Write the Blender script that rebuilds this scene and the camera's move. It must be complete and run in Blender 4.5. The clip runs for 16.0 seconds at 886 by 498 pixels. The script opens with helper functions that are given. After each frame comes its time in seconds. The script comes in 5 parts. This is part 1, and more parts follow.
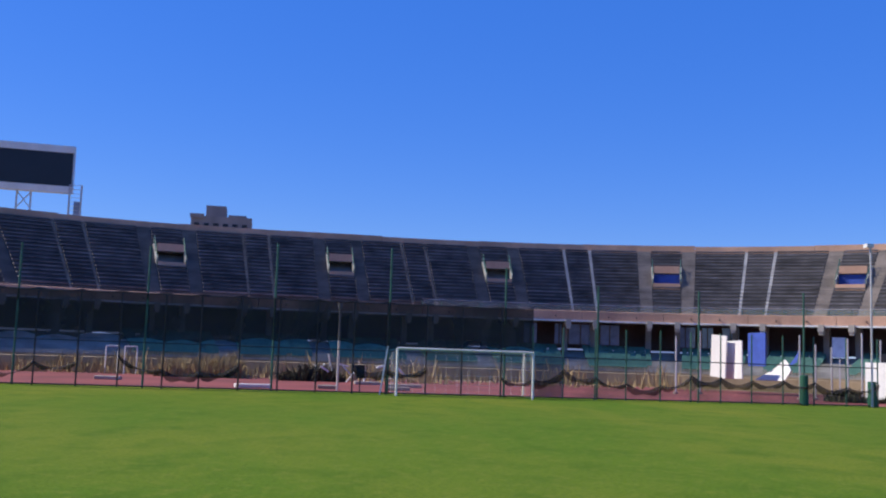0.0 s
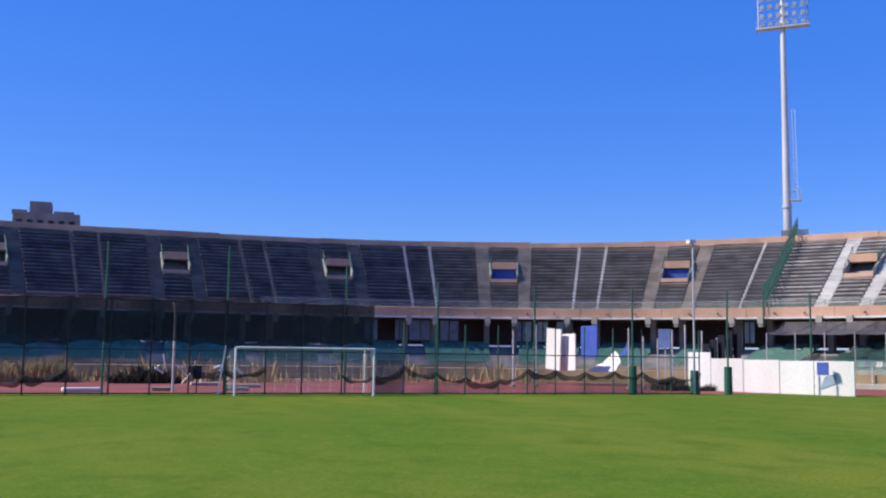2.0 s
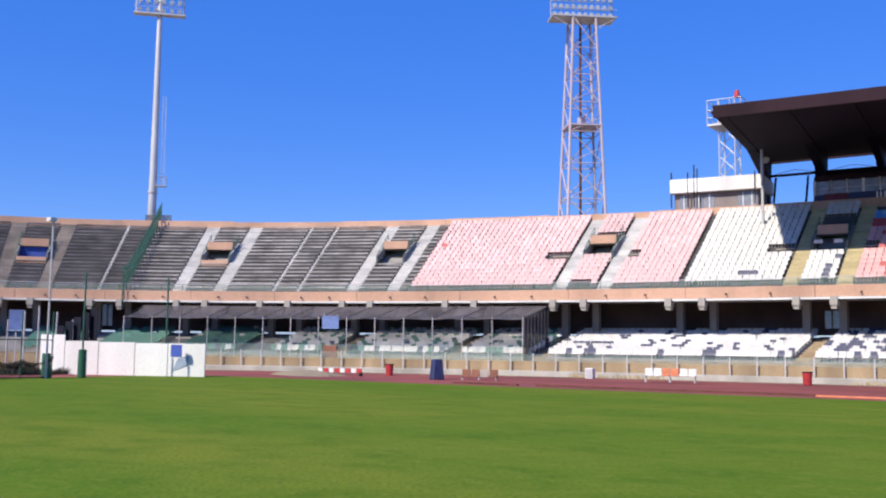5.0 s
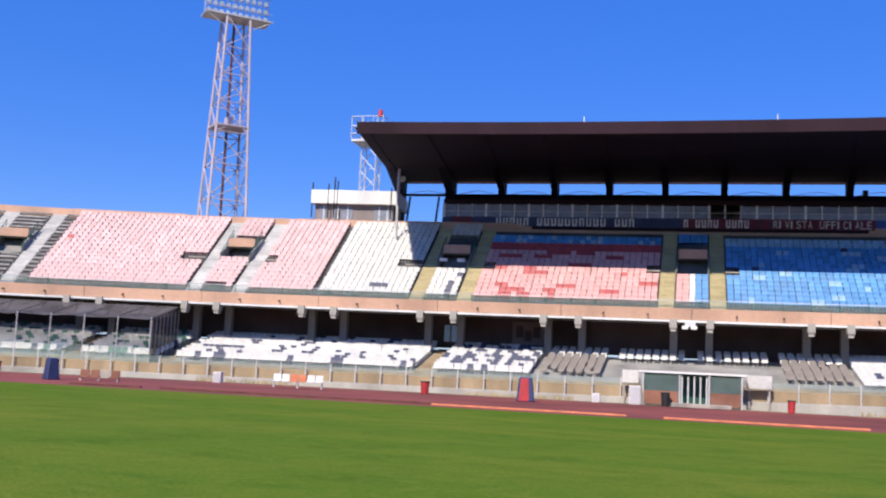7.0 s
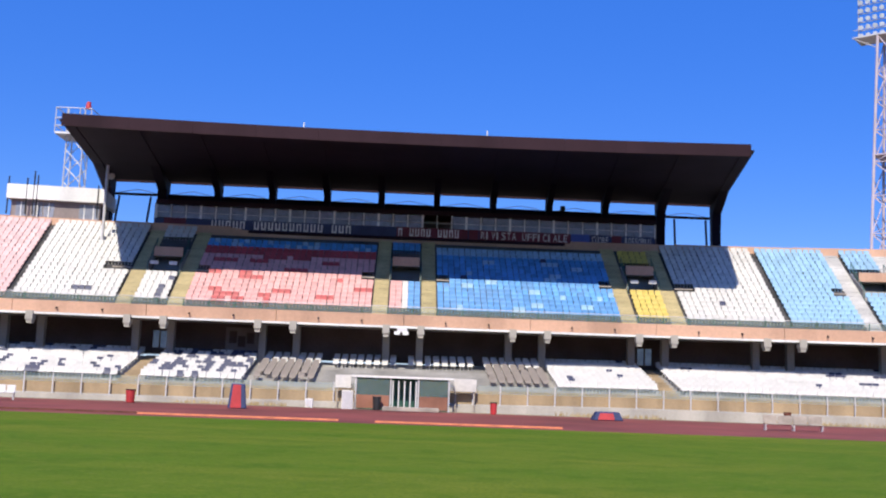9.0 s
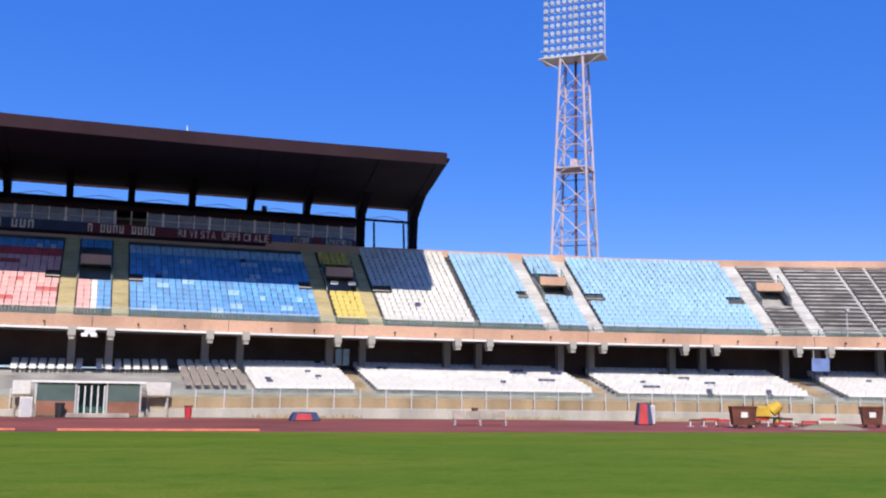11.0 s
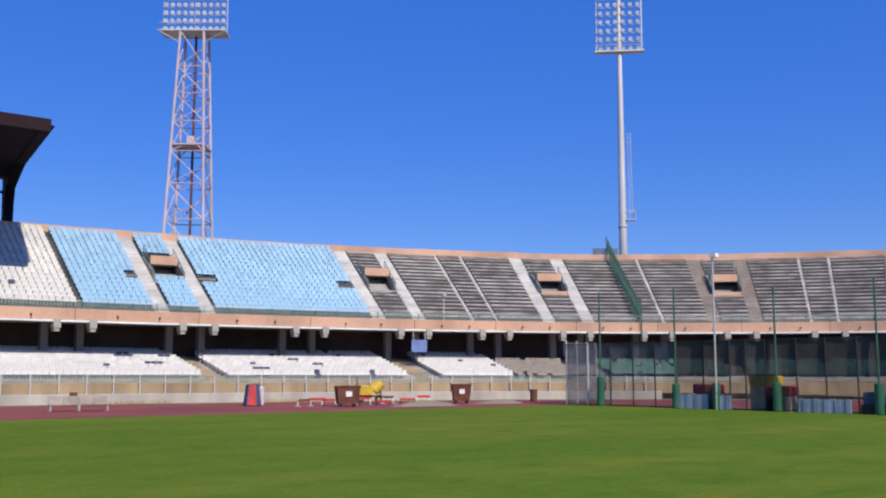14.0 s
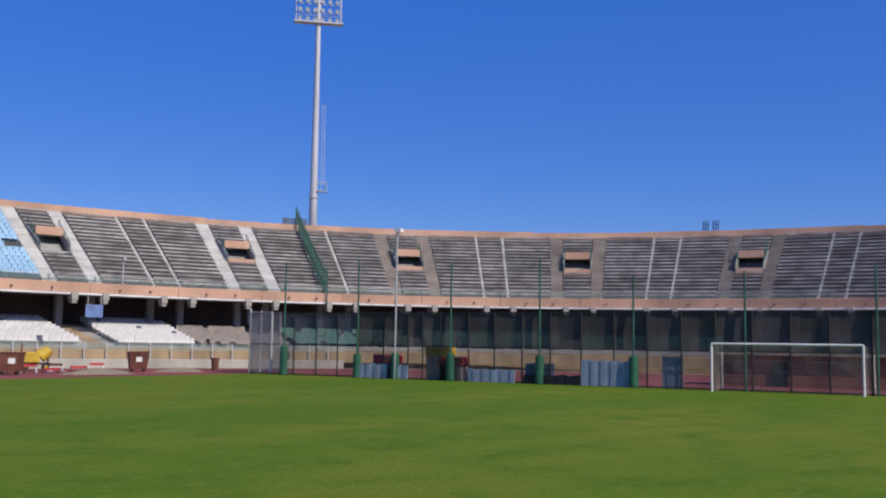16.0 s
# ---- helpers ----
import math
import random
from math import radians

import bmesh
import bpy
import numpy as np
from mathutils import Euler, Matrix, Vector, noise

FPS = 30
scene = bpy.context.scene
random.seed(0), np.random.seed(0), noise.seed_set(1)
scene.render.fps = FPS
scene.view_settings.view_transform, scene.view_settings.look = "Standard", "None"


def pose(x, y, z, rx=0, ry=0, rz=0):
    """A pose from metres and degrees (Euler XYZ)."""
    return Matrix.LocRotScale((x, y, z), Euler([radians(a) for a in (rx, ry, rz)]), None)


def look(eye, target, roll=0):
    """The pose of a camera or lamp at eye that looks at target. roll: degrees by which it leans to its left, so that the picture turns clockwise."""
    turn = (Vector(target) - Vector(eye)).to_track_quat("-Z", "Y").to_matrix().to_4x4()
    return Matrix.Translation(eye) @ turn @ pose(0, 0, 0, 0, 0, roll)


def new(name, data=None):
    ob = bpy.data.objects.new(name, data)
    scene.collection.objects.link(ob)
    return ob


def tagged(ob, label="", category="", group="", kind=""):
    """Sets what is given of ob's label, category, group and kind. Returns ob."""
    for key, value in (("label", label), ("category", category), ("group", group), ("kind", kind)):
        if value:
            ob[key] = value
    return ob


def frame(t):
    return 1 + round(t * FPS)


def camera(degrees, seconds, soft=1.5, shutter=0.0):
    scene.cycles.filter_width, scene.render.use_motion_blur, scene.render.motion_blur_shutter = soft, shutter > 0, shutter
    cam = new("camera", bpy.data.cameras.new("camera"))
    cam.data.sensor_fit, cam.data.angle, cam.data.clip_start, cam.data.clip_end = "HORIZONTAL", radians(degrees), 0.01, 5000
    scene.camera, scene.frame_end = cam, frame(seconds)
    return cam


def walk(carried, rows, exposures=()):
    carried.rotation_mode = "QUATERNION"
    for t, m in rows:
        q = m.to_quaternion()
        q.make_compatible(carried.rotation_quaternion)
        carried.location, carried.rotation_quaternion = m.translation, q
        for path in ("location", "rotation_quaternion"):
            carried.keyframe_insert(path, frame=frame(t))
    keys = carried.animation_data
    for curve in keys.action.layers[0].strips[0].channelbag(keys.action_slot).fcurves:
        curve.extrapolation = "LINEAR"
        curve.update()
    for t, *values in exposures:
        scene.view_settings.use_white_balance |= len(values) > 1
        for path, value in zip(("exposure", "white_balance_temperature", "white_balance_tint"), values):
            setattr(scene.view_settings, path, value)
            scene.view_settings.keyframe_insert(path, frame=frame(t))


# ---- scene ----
cam = camera(47.99, 16.0, soft=2.1, shutter=0.1)
EYE = Vector((0.0, -10.9, 2.15))


def aim(yaw, pitch, roll):
    y, p = radians(yaw), radians(pitch)
    way = Vector((-math.sin(y) * math.cos(p), math.cos(y) * math.cos(p), math.sin(p)))
    return look(EYE, EYE + way * 50, roll)


# seconds, yaw, pitch, roll of a pan by hand from the centre of the pitch
PAN = [
    (0.0, 79.81, 6.15, 1.93),
    (0.5, 77.76, 6.27, 1.46),
    (1.0, 75.57, 6.06, 1.24),
    (1.5, 73.24, 6.27, 1.03),
    (2.0, 70.59, 6.18, 0.73),
    (2.5, 66.85, 6.44, 0.59),
    (3.0, 60.73, 6.81, 0.46),
    (3.5, 56.50, 6.80, 0.39),
    (4.0, 49.28, 6.41, 0.64),
    (4.5, 41.32, 6.01, 1.20),
    (4.7, 38.45, 5.82, 1.04),
    (6.8, 17.37, 6.44, 1.94),
    (7.0, 14.19, 6.53, 2.71),
    (7.5, 8.31, 6.12, 2.20),
    (8.0, 5.29, 7.2, 1.25),
    (8.2, 3.56, 7.65, 1.60),
    (10.3, -11.40, 7.11, 0.76),
    (10.5, -13.57, 7.52, 0.59),
    (11.0, -19.34, 8.01, 0.91),
    (11.5, -23.90, 7.84, 1.61),
    (12.0, -26.39, 8.00, 1.65),
    (12.5, -30.67, 7.83, 2.25),
    (13.0, -34.68, 7.03, 1.85),
    (13.5, -37.76, 7.06, 0.77),
    (14.0, -41.45, 7.16, 0.12),
    (14.5, -45.32, 6.19, 0.32),
    (15.0, -50.57, 6.36, 0.77),
    (15.5, -55.87, 5.91, 0.41),
    (16.0, -59.33, 5.57, 0.91),
]
# the picture is darkest at both ends of the pan
LIGHT = [(0.0, 0.14), (1.5, 0.18), (2.5, 0.32), (3.5, 0.44), (4.7, 0.26), (7.0, 0.2), (8.2, 0.2), (11.0, 0.16), (13.0, 0.02), (14.5, -0.12), (16.0, -0.26)]
walk(cam, [(t, aim(y, p, r)) for t, y, p, r in PAN], exposures=LIGHT)

# ---------------------------------------------------------------- light
SUN = Vector((-0.25, -1.1, 1.0)).normalized()      # towards the sun
world = bpy.data.worlds.new("sky")
scene.world = world
world.use_nodes = True
wn = world.node_tree
sky = wn.nodes.new("ShaderNodeTexSky")
sky.sky_type, sky.sun_disc = "NISHITA", False
sky.sun_elevation = math.asin(SUN.z)
sky.sun_rotation = math.atan2(SUN.x, SUN.y)
sky.air_density, sky.dust_density, sky.ozone_density = 1.0, 0.25, 4.0
tone = wn.nodes.new("ShaderNodeHueSaturation")
tone.inputs["Saturation"].default_value = 1.37
tone.inputs["Hue"].default_value = 0.525
wn.links.new(sky.outputs[0], tone.inputs["Color"])
haze_mix = wn.nodes.new("ShaderNodeMixRGB")          # a thin even veil of blue over the whole sky
haze_mix.inputs[0].default_value = 0.55
haze_mix.inputs[2].default_value = (0.36, 1.42, 5.3, 1)
wn.links.new(tone.outputs[0], haze_mix.inputs[1])
wn.links.new(haze_mix.outputs[0], wn.nodes["Background"].inputs[0])
wn.nodes["Background"].inputs[1].default_value = 0.148
sun = new("sun", bpy.data.lights.new("sun", "SUN"))
sun.data.energy, sun.data.angle, sun.data.color = 4.8, radians(0.6), (1.0, 0.93, 0.82)
sun.matrix_world = look(SUN * 200, (0, 0, 0))


# ---------------------------------------------------------------- materials
def mat(name, color, rough=0.8, dark=0.6, scale=1.0, grain=12.0, bump=0.15, metal=0.0, vary=0.0, streak=False, island=0.0):
    """A weathered surface: large stains, fine grain and relief; vary: from object to object; island: from piece to piece."""
    m = bpy.data.materials.new(name)
    m.use_nodes = True
    n, l = m.node_tree.nodes, m.node_tree.links
    b = n["Principled BSDF"]
    b.inputs["Roughness"].default_value, b.inputs["Metallic"].default_value = rough, metal
    geo = n.new("ShaderNodeTexCoord")
    mp = n.new("ShaderNodeMapping")
    l.new(geo.outputs["Object"], mp.inputs[0])
    if streak:
        mp.inputs["Scale"].default_value = (1, 1, 0.15)
    big, fine = n.new("ShaderNodeTexNoise"), n.new("ShaderNodeTexNoise")
    big.inputs["Scale"].default_value, big.inputs["Detail"].default_value = scale, 6
    fine.inputs["Scale"].default_value, fine.inputs["Detail"].default_value = grain, 4
    l.new(mp.outputs[0], big.inputs[0])
    l.new(geo.outputs["Object"], fine.inputs[0])
    ramp = n.new("ShaderNodeValToRGB")
    ramp.color_ramp.elements[0].position, ramp.color_ramp.elements[1].position = 0.32, 0.62
    ramp.color_ramp.elements[0].color = (*[c * dark for c in color], 1)
    ramp.color_ramp.elements[1].color = (*color, 1)
    l.new(big.outputs[0], ramp.inputs[0])
    hsv = n.new("ShaderNodeHueSaturation")
    l.new(ramp.outputs[0], hsv.inputs["Color"])
    ma = n.new("ShaderNodeMath")
    ma.operation = "MULTIPLY_ADD"
    ma.inputs[1].default_value, ma.inputs[2].default_value = 0.35, 0.82
    l.new(fine.outputs[0], ma.inputs[0])
    value = ma
    for amount, kind, out in ((vary, "ShaderNodeObjectInfo", "Random"), (island, "ShaderNodeNewGeometry", "Random Per Island")):
        if amount:
            src, mm, mu = n.new(kind), n.new("ShaderNodeMath"), n.new("ShaderNodeMath")
            mm.operation, mu.operation = "MULTIPLY_ADD", "MULTIPLY"
            mm.inputs[1].default_value, mm.inputs[2].default_value = 2 * amount, 1 - amount
            l.new(src.outputs[out], mm.inputs[0])
            l.new(mm.outputs[0], mu.inputs[0])
            l.new(value.outputs[0], mu.inputs[1])
            value = mu
    l.new(value.outputs[0], hsv.inputs["Value"])
    l.new(hsv.outputs[0], b.inputs["Base Color"])
    if bump:
        bp = n.new("ShaderNodeBump")
        bp.inputs["Strength"].default_value, bp.inputs["Distance"].default_value = bump, 0.02
        l.new(fine.outputs[0], bp.inputs["Height"])
        l.new(bp.outputs[0], b.inputs["Normal"])
    return m


def glass(name, color, clear=0.6, rough=0.15):
    """Grimy panes: part clear, part tinted."""
    m = mat(name, color, rough, 0.7, 1.5, 8, 0)
    n, l = m.node_tree.nodes, m.node_tree.links
    tr, mix = n.new("ShaderNodeBsdfTransparent"), n.new("ShaderNodeMixShader")
    mix.inputs[0].default_value = 1 - clear
    l.new(tr.outputs[0], mix.inputs[1])
    l.new(n["Principled BSDF"].outputs[0], mix.inputs[2])
    l.new(mix.outputs[0], n["Material Output"].inputs[0])
    return m


def netting(name, color, cover=0.6, worn=0.25):
    """Woven net: too fine to be told apart, so it covers in part, unevenly."""
    m = mat(name, color, 0.9, 0.6, 0.5, 6, 0)
    n, l = m.node_tree.nodes, m.node_tree.links
    tr, mix = n.new("ShaderNodeBsdfTransparent"), n.new("ShaderNodeMixShader")
    co, no, mr = n.new("ShaderNodeTexCoord"), n.new("ShaderNodeTexNoise"), n.new("ShaderNodeMapRange")
    no.inputs["Scale"].default_value, no.inputs["Detail"].default_value = 0.45, 5
    mr.inputs["From Min"].default_value, mr.inputs["From Max"].default_value = 0.3, 0.7
    mr.inputs["To Min"].default_value, mr.inputs["To Max"].default_value = cover - worn, cover + worn * 0.6
    l.new(co.outputs["Object"], no.inputs[0])
    l.new(no.outputs[0], mr.inputs[0])
    l.new(mr.outputs[0], mix.inputs[0])
    l.new(tr.outputs[0], mix.inputs[1])
    l.new(n["Principled BSDF"].outputs[0], mix.inputs[2])
    l.new(mix.outputs[0], n["Material Output"].inputs[0])
    return m


def turf():
    """Mown grass seen from standing height: patches, tufts and blades in one colour sheet with relief."""
    m = bpy.data.materials.new("turf")
    m.use_nodes = True
    n, l = m.node_tree.nodes, m.node_tree.links
    b = n["Principled BSDF"]
    b.inputs["Roughness"].default_value, b.inputs["Specular IOR Level"].default_value = 1.0, 0.08
    co = n.new("ShaderNodeTexCoord")
    color = None
    layers = (((0.05, 0.16, 1), 1.0, 0.40, 0.68, (0.094, 0.165, 0.011), (0.190, 0.205, 0.022)),
              ((0.5, 0.7, 1), 1.0, 0.46, 0.72, None, (0.066, 0.132, 0.008)),
              ((2.2, 2.8, 1), 1.0, 0.50, 0.75, None, (0.165, 0.196, 0.024)),
              ((11, 11, 1), 1.0, 0.45, 0.72, None, (0.062, 0.112, 0.008)))
    for k, (scale, size, lo, hi, base, over) in enumerate(layers):
        mp, no, rp, mx = (n.new("ShaderNode" + t) for t in ("Mapping", "TexNoise", "ValToRGB", "MixRGB"))
        mp.inputs["Scale"].default_value, mp.inputs["Rotation"].default_value = scale, (0, 0, 0.3 * k)
        no.inputs["Scale"].default_value, no.inputs["Detail"].default_value = size, 6
        rp.color_ramp.elements[0].position, rp.color_ramp.elements[1].position = lo, hi
        rp.color_ramp.elements[0].color, rp.color_ramp.elements[1].color = (0, 0, 0, 1), (0.85, 0.85, 0.85, 1)
        mx.inputs[2].default_value = (*over, 1)
        l.new(co.outputs["Object"], mp.inputs[0])
        l.new(mp.outputs[0], no.inputs[0])
        l.new(no.outputs[0], rp.inputs[0])
        l.new(rp.outputs[0], mx.inputs[0])
        if color is None:
            mx.inputs[1].default_value = (*base, 1)
        else:
            l.new(color.outputs[0], mx.inputs[1])
        color = mx
    l.new(color.outputs[0], b.inputs["Base Color"])
    bp = n.new("ShaderNodeBump")
    bp.inputs["Strength"].default_value, bp.inputs["Distance"].default_value = 0.5, 0.04
    l.new(no.outputs[0], bp.inputs["Height"])
    l.new(bp.outputs[0], b.inputs["Normal"])
    return m


M = {
    "turf": turf(),
    "track": mat("track", (0.27, 0.062, 0.05), 0.9, 0.6, 0.15, 9, 0.2),
    "dirt": mat("dirt", (0.32, 0.25, 0.16), 0.95, 0.6, 0.1, 4, 0.4),
    "straw": mat("straw", (0.42, 0.31, 0.15), 0.9, 0.6, 0.6, 9, 0.2, island=0.3),
    "concrete": mat("concrete", (0.36, 0.34, 0.31), 0.9, 0.6, 0.35, 7, 0.25, streak=True),
    "grey": mat("grey_concrete", (0.47, 0.43, 0.37), 0.9, 0.65, 0.5, 7, 0.25, streak=True),
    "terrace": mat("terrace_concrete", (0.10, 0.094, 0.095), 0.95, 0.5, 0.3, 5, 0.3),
    "bench": mat("bench_concrete", (0.42, 0.385, 0.36), 0.9, 0.42, 0.6, 6, 0.3, vary=0.28),
    # bench concrete again, with the left curve's shade put into its colour
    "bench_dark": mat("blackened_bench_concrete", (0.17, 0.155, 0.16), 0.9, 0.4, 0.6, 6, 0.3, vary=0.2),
    "peach": mat("peach_plaster", (0.66, 0.40, 0.27), 0.9, 0.68, 0.22, 5, 0.25, streak=True),
    "white": mat("white_paint", (0.8, 0.78, 0.74), 0.7, 0.8, 0.4, 8, 0.1, streak=True),
    "step": mat("stair_concrete", (0.64, 0.61, 0.57), 0.9, 0.75, 0.6, 6, 0.2, vary=0.08),
    # brownish old stairs; also the shade tone of narrow stairs far left
    "step_old": mat("old_stair_concrete", (0.33, 0.275, 0.23), 0.9, 0.6, 0.5, 6, 0.2, vary=0.1),
    # stair concrete darkened to carry the shade of the left curve
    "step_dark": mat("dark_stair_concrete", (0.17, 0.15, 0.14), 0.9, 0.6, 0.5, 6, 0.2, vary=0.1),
    "step_gold": mat("ochre_stair", (0.55, 0.45, 0.24), 0.9, 0.75, 0.6, 6, 0.2, vary=0.08),
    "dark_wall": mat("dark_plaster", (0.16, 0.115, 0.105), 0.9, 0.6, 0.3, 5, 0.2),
    "roof": mat("roof_steel", (0.036, 0.018, 0.024), 0.7, 0.6, 0.2, 6, 0.1, streak=True),
    # near black: the shade under the roof is put into this colour
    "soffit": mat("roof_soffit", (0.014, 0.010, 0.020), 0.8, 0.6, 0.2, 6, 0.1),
    "green": mat("green_paint", (0.03, 0.12, 0.085), 0.6, 0.6, 1.5, 9, 0.1),
    "pad": mat("green_padding", (0.015, 0.11, 0.06), 0.7, 0.7, 1.5, 9, 0.1),
    "black": mat("black_paint", (0.02, 0.02, 0.022), 0.6, 0.6, 1.5, 9, 0.1),
    "galv": mat("galvanised_steel", (0.62, 0.6, 0.6), 0.5, 0.7, 0.6, 6, 0.05, metal=0.25, streak=True),
    "lattice": mat("red_white_lattice", (0.56, 0.46, 0.50), 0.6, 0.75, 0.3, 5, 0.05),
    "dark_seat": mat("navy_plastic", (0.03, 0.035, 0.09), 0.5, 0.7, 1, 5, 0, island=0.2),
    "rust": mat("rusted_steel", (0.16, 0.055, 0.035), 0.85, 0.5, 1.5, 12, 0.3),
    "banner_red": mat("faded_red_cloth", (0.17, 0.035, 0.055), 0.8, 0.7, 0.8, 8, 0.05),
    "red": mat("red_paint", (0.5, 0.035, 0.04), 0.6, 0.7, 1.5, 8, 0.1),
    "navy": mat("navy_paint", (0.03, 0.045, 0.13), 0.6, 0.7, 1.5, 8, 0.1),
    "yellow": mat("yellow_paint", (0.62, 0.40, 0.03), 0.6, 0.7, 1.5, 8, 0.1),
    "orange": mat("orange_plastic", (0.75, 0.25, 0.12), 0.6, 0.7, 1.5, 8, 0.1),
    "ochre": mat("ochre_plaster", (0.40, 0.29, 0.17), 0.9, 0.6, 0.5, 6, 0.2, streak=True),
    "bush": mat("dark_scrub", (0.06, 0.055, 0.03), 0.9, 0.5, 1.5, 9, 0.1, island=0.4),
    "wood": mat("grey_board", (0.42, 0.36, 0.30), 0.85, 0.6, 1.2, 9, 0.1),
    "sheet_blue": mat("blue_grey_sheet", (0.30, 0.36, 0.45), 0.6, 0.7, 0.8, 8, 0.1),
    "sign_blue": mat("sign_blue", (0.16, 0.24, 0.48), 0.6, 0.7, 1.0, 8, 0.1),
    "blue": mat("blue_panel", (0.05, 0.10, 0.42), 0.6, 0.7, 1.0, 8, 0.1),
    "pane": glass("green_pane", (0.36, 0.48, 0.44), 0.84, 0.2),
    "window": glass("window_pane", (0.42, 0.46, 0.56), 0.4, 0.1),
    "net": netting("dark_net", (0.032, 0.029, 0.030), 0.87, 0.1),
    "net_upper": netting("shade_net", (0.085, 0.075, 0.072), 0.92, 0.06),
    "net_lower": netting("thin_net", (0.09, 0.08, 0.075), 0.42, 0.15),
    "net_tan": netting("tan_net", (0.34, 0.26, 0.15), 0.4, 0.3),
    "net_light": netting("grey_net", (0.17, 0.18, 0.21), 0.6, 0.15),
    "net_black": netting("black_net", (0.025, 0.022, 0.02), 0.85, 0.15),
    "net_goal": netting("goal_net", (0.75, 0.75, 0.75), 0.12, 0.05),
    "far_pane": glass("far_pane", (0.22, 0.30, 0.62), 0.3, 0.1),
    "brick": mat("brick_render", (0.32, 0.14, 0.09), 0.9, 0.6, 0.5, 6, 0.2),
    "net_awning": netting("awning_net", (0.15, 0.13, 0.13), 0.72, 0.15),
    "lamp": glass("lamp_glass", (0.7, 0.75, 0.8), 0.2, 0.05),
    "screen": mat("screen_black", (0.012, 0.013, 0.02), 0.35, 0.7, 0.5, 6, 0.02),
    "stucco": mat("grey_stucco", (0.30, 0.25, 0.24), 0.9, 0.7, 0.3, 5, 0.1, streak=True),
}
SEAT = {
    "pink": mat("pink_seat", (0.672, 0.424, 0.408), 0.55, 0.86, 0.12, 6, 0, vary=0.06, island=0.14),
    "white": mat("white_seat", (0.630, 0.600, 0.555), 0.55, 0.86, 0.2, 6, 0, vary=0.05, island=0.10),
    "coral": mat("coral_seat", (0.688, 0.344, 0.320), 0.55, 0.86, 0.2, 6, 0, vary=0.06, island=0.12),
    "red": mat("red_seat", (0.496, 0.056, 0.056), 0.5, 0.8, 0.3, 6, 0, vary=0.06, island=0.15),
    "blue": mat("blue_seat", (0.068, 0.264, 0.560), 0.5, 0.85, 0.2, 6, 0, vary=0.1, island=0.2),
    "sky": mat("light_blue_seat", (0.272, 0.464, 0.624), 0.55, 0.88, 0.15, 6, 0, vary=0.06, island=0.12),
    "yellow": mat("yellow_seat", (0.640, 0.480, 0.090), 0.5, 0.85, 0.2, 6, 0, vary=0.06, island=0.12),
    "sand": mat("sand_seat", (0.25, 0.205, 0.17), 0.6, 0.8, 0.3, 6, 0, vary=0.06, island=0.15),
    "navy": M["dark_seat"],
    "green": mat("green_seat", (0.075, 0.20, 0.15), 0.6, 0.7, 0.4, 6, 0, vary=0.06, island=0.2),
}
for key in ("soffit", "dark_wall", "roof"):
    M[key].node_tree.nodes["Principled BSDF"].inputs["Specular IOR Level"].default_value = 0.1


# ---------------------------------------------------------------- building tools
class Shape:
    """Vertices and faces gathered for one mesh."""

    def __init__(self):
        self.v, self.f = [], []

    def add(self, verts, faces):
        k = len(self.v)
        self.v += [tuple(p) for p in verts]
        self.f += [tuple(i + k for i in q) for q in faces]
        return self

    def box(self, x0, y0, z0, x1, y1, z1, m=None):
        p = [Vector((x, y, z)) for z in (z0, z1) for x, y in ((x0, y0), (x1, y0), (x1, y1), (x0, y1))]
        if m is not None:
            p = [m @ q for q in p]
        return self.add(p, [(0, 3, 2, 1), (4, 5, 6, 7), (0, 1, 5, 4), (1, 2, 6, 5), (2, 3, 7, 6), (3, 0, 4, 7)])

    def bar(self, a, b, r0, r1=None, n=8, caps=True):
        """A round bar from a to b."""
        a, b = Vector(a), Vector(b)
        r1 = r0 if r1 is None else r1
        w = (b - a).normalized()
        u = w.orthogonal().normalized()
        v = w.cross(u)
        ring = [[p + (u * math.cos(t) + v * math.sin(t)) * r for t in (2 * math.pi * i / n for i in range(n))] for p, r in ((a, r0), (b, r1))]
        faces = [(i, (i + 1) % n, n + (i + 1) % n, n + i) for i in range(n)]
        if caps:
            faces += [tuple(reversed(range(n))), tuple(range(n, 2 * n))]
        return self.add(ring[0] + ring[1], faces)

    def beam(self, a, b, w, h):
        """A square bar from a to b."""
        a, b = Vector(a), Vector(b)
        d = (b - a).normalized()
        side = d.cross(Vector((0, 0, 1)))
        side = side.normalized() if side.length > 1e-3 else Vector((1, 0, 0))
        up = side.cross(d)
        p = [q + side * sx * w / 2 + up * sz * h / 2 for q in (a, b) for sx, sz in ((-1, -1), (1, -1), (1, 1), (-1, 1))]
        return self.add(p, [(0, 3, 2, 1), (4, 5, 6, 7), (0, 1, 5, 4), (1, 2, 6, 5), (2, 3, 7, 6), (3, 0, 4, 7)])

    def mesh(self, name, material):
        me = bpy.data.meshes.new(name)
        me.from_pydata(self.v, [], self.f)
        if material:
            me.materials.append(material)
        me.update()
        return me


def part(name, shape, material, parent=None, label=""):
    ob = new(name, shape.mesh(name, material) if isinstance(shape, Shape) else shape)
    if parent:
        ob.parent = parent
    return tagged(ob, label)


def thing(name, label, category, m=None, group="", kind="", shape=None, material=None):
    ob = new(name, shape.mesh(name, material) if shape else None)
    if m is not None:
        ob.matrix_world = m
    return tagged(ob, label, category, group, kind)


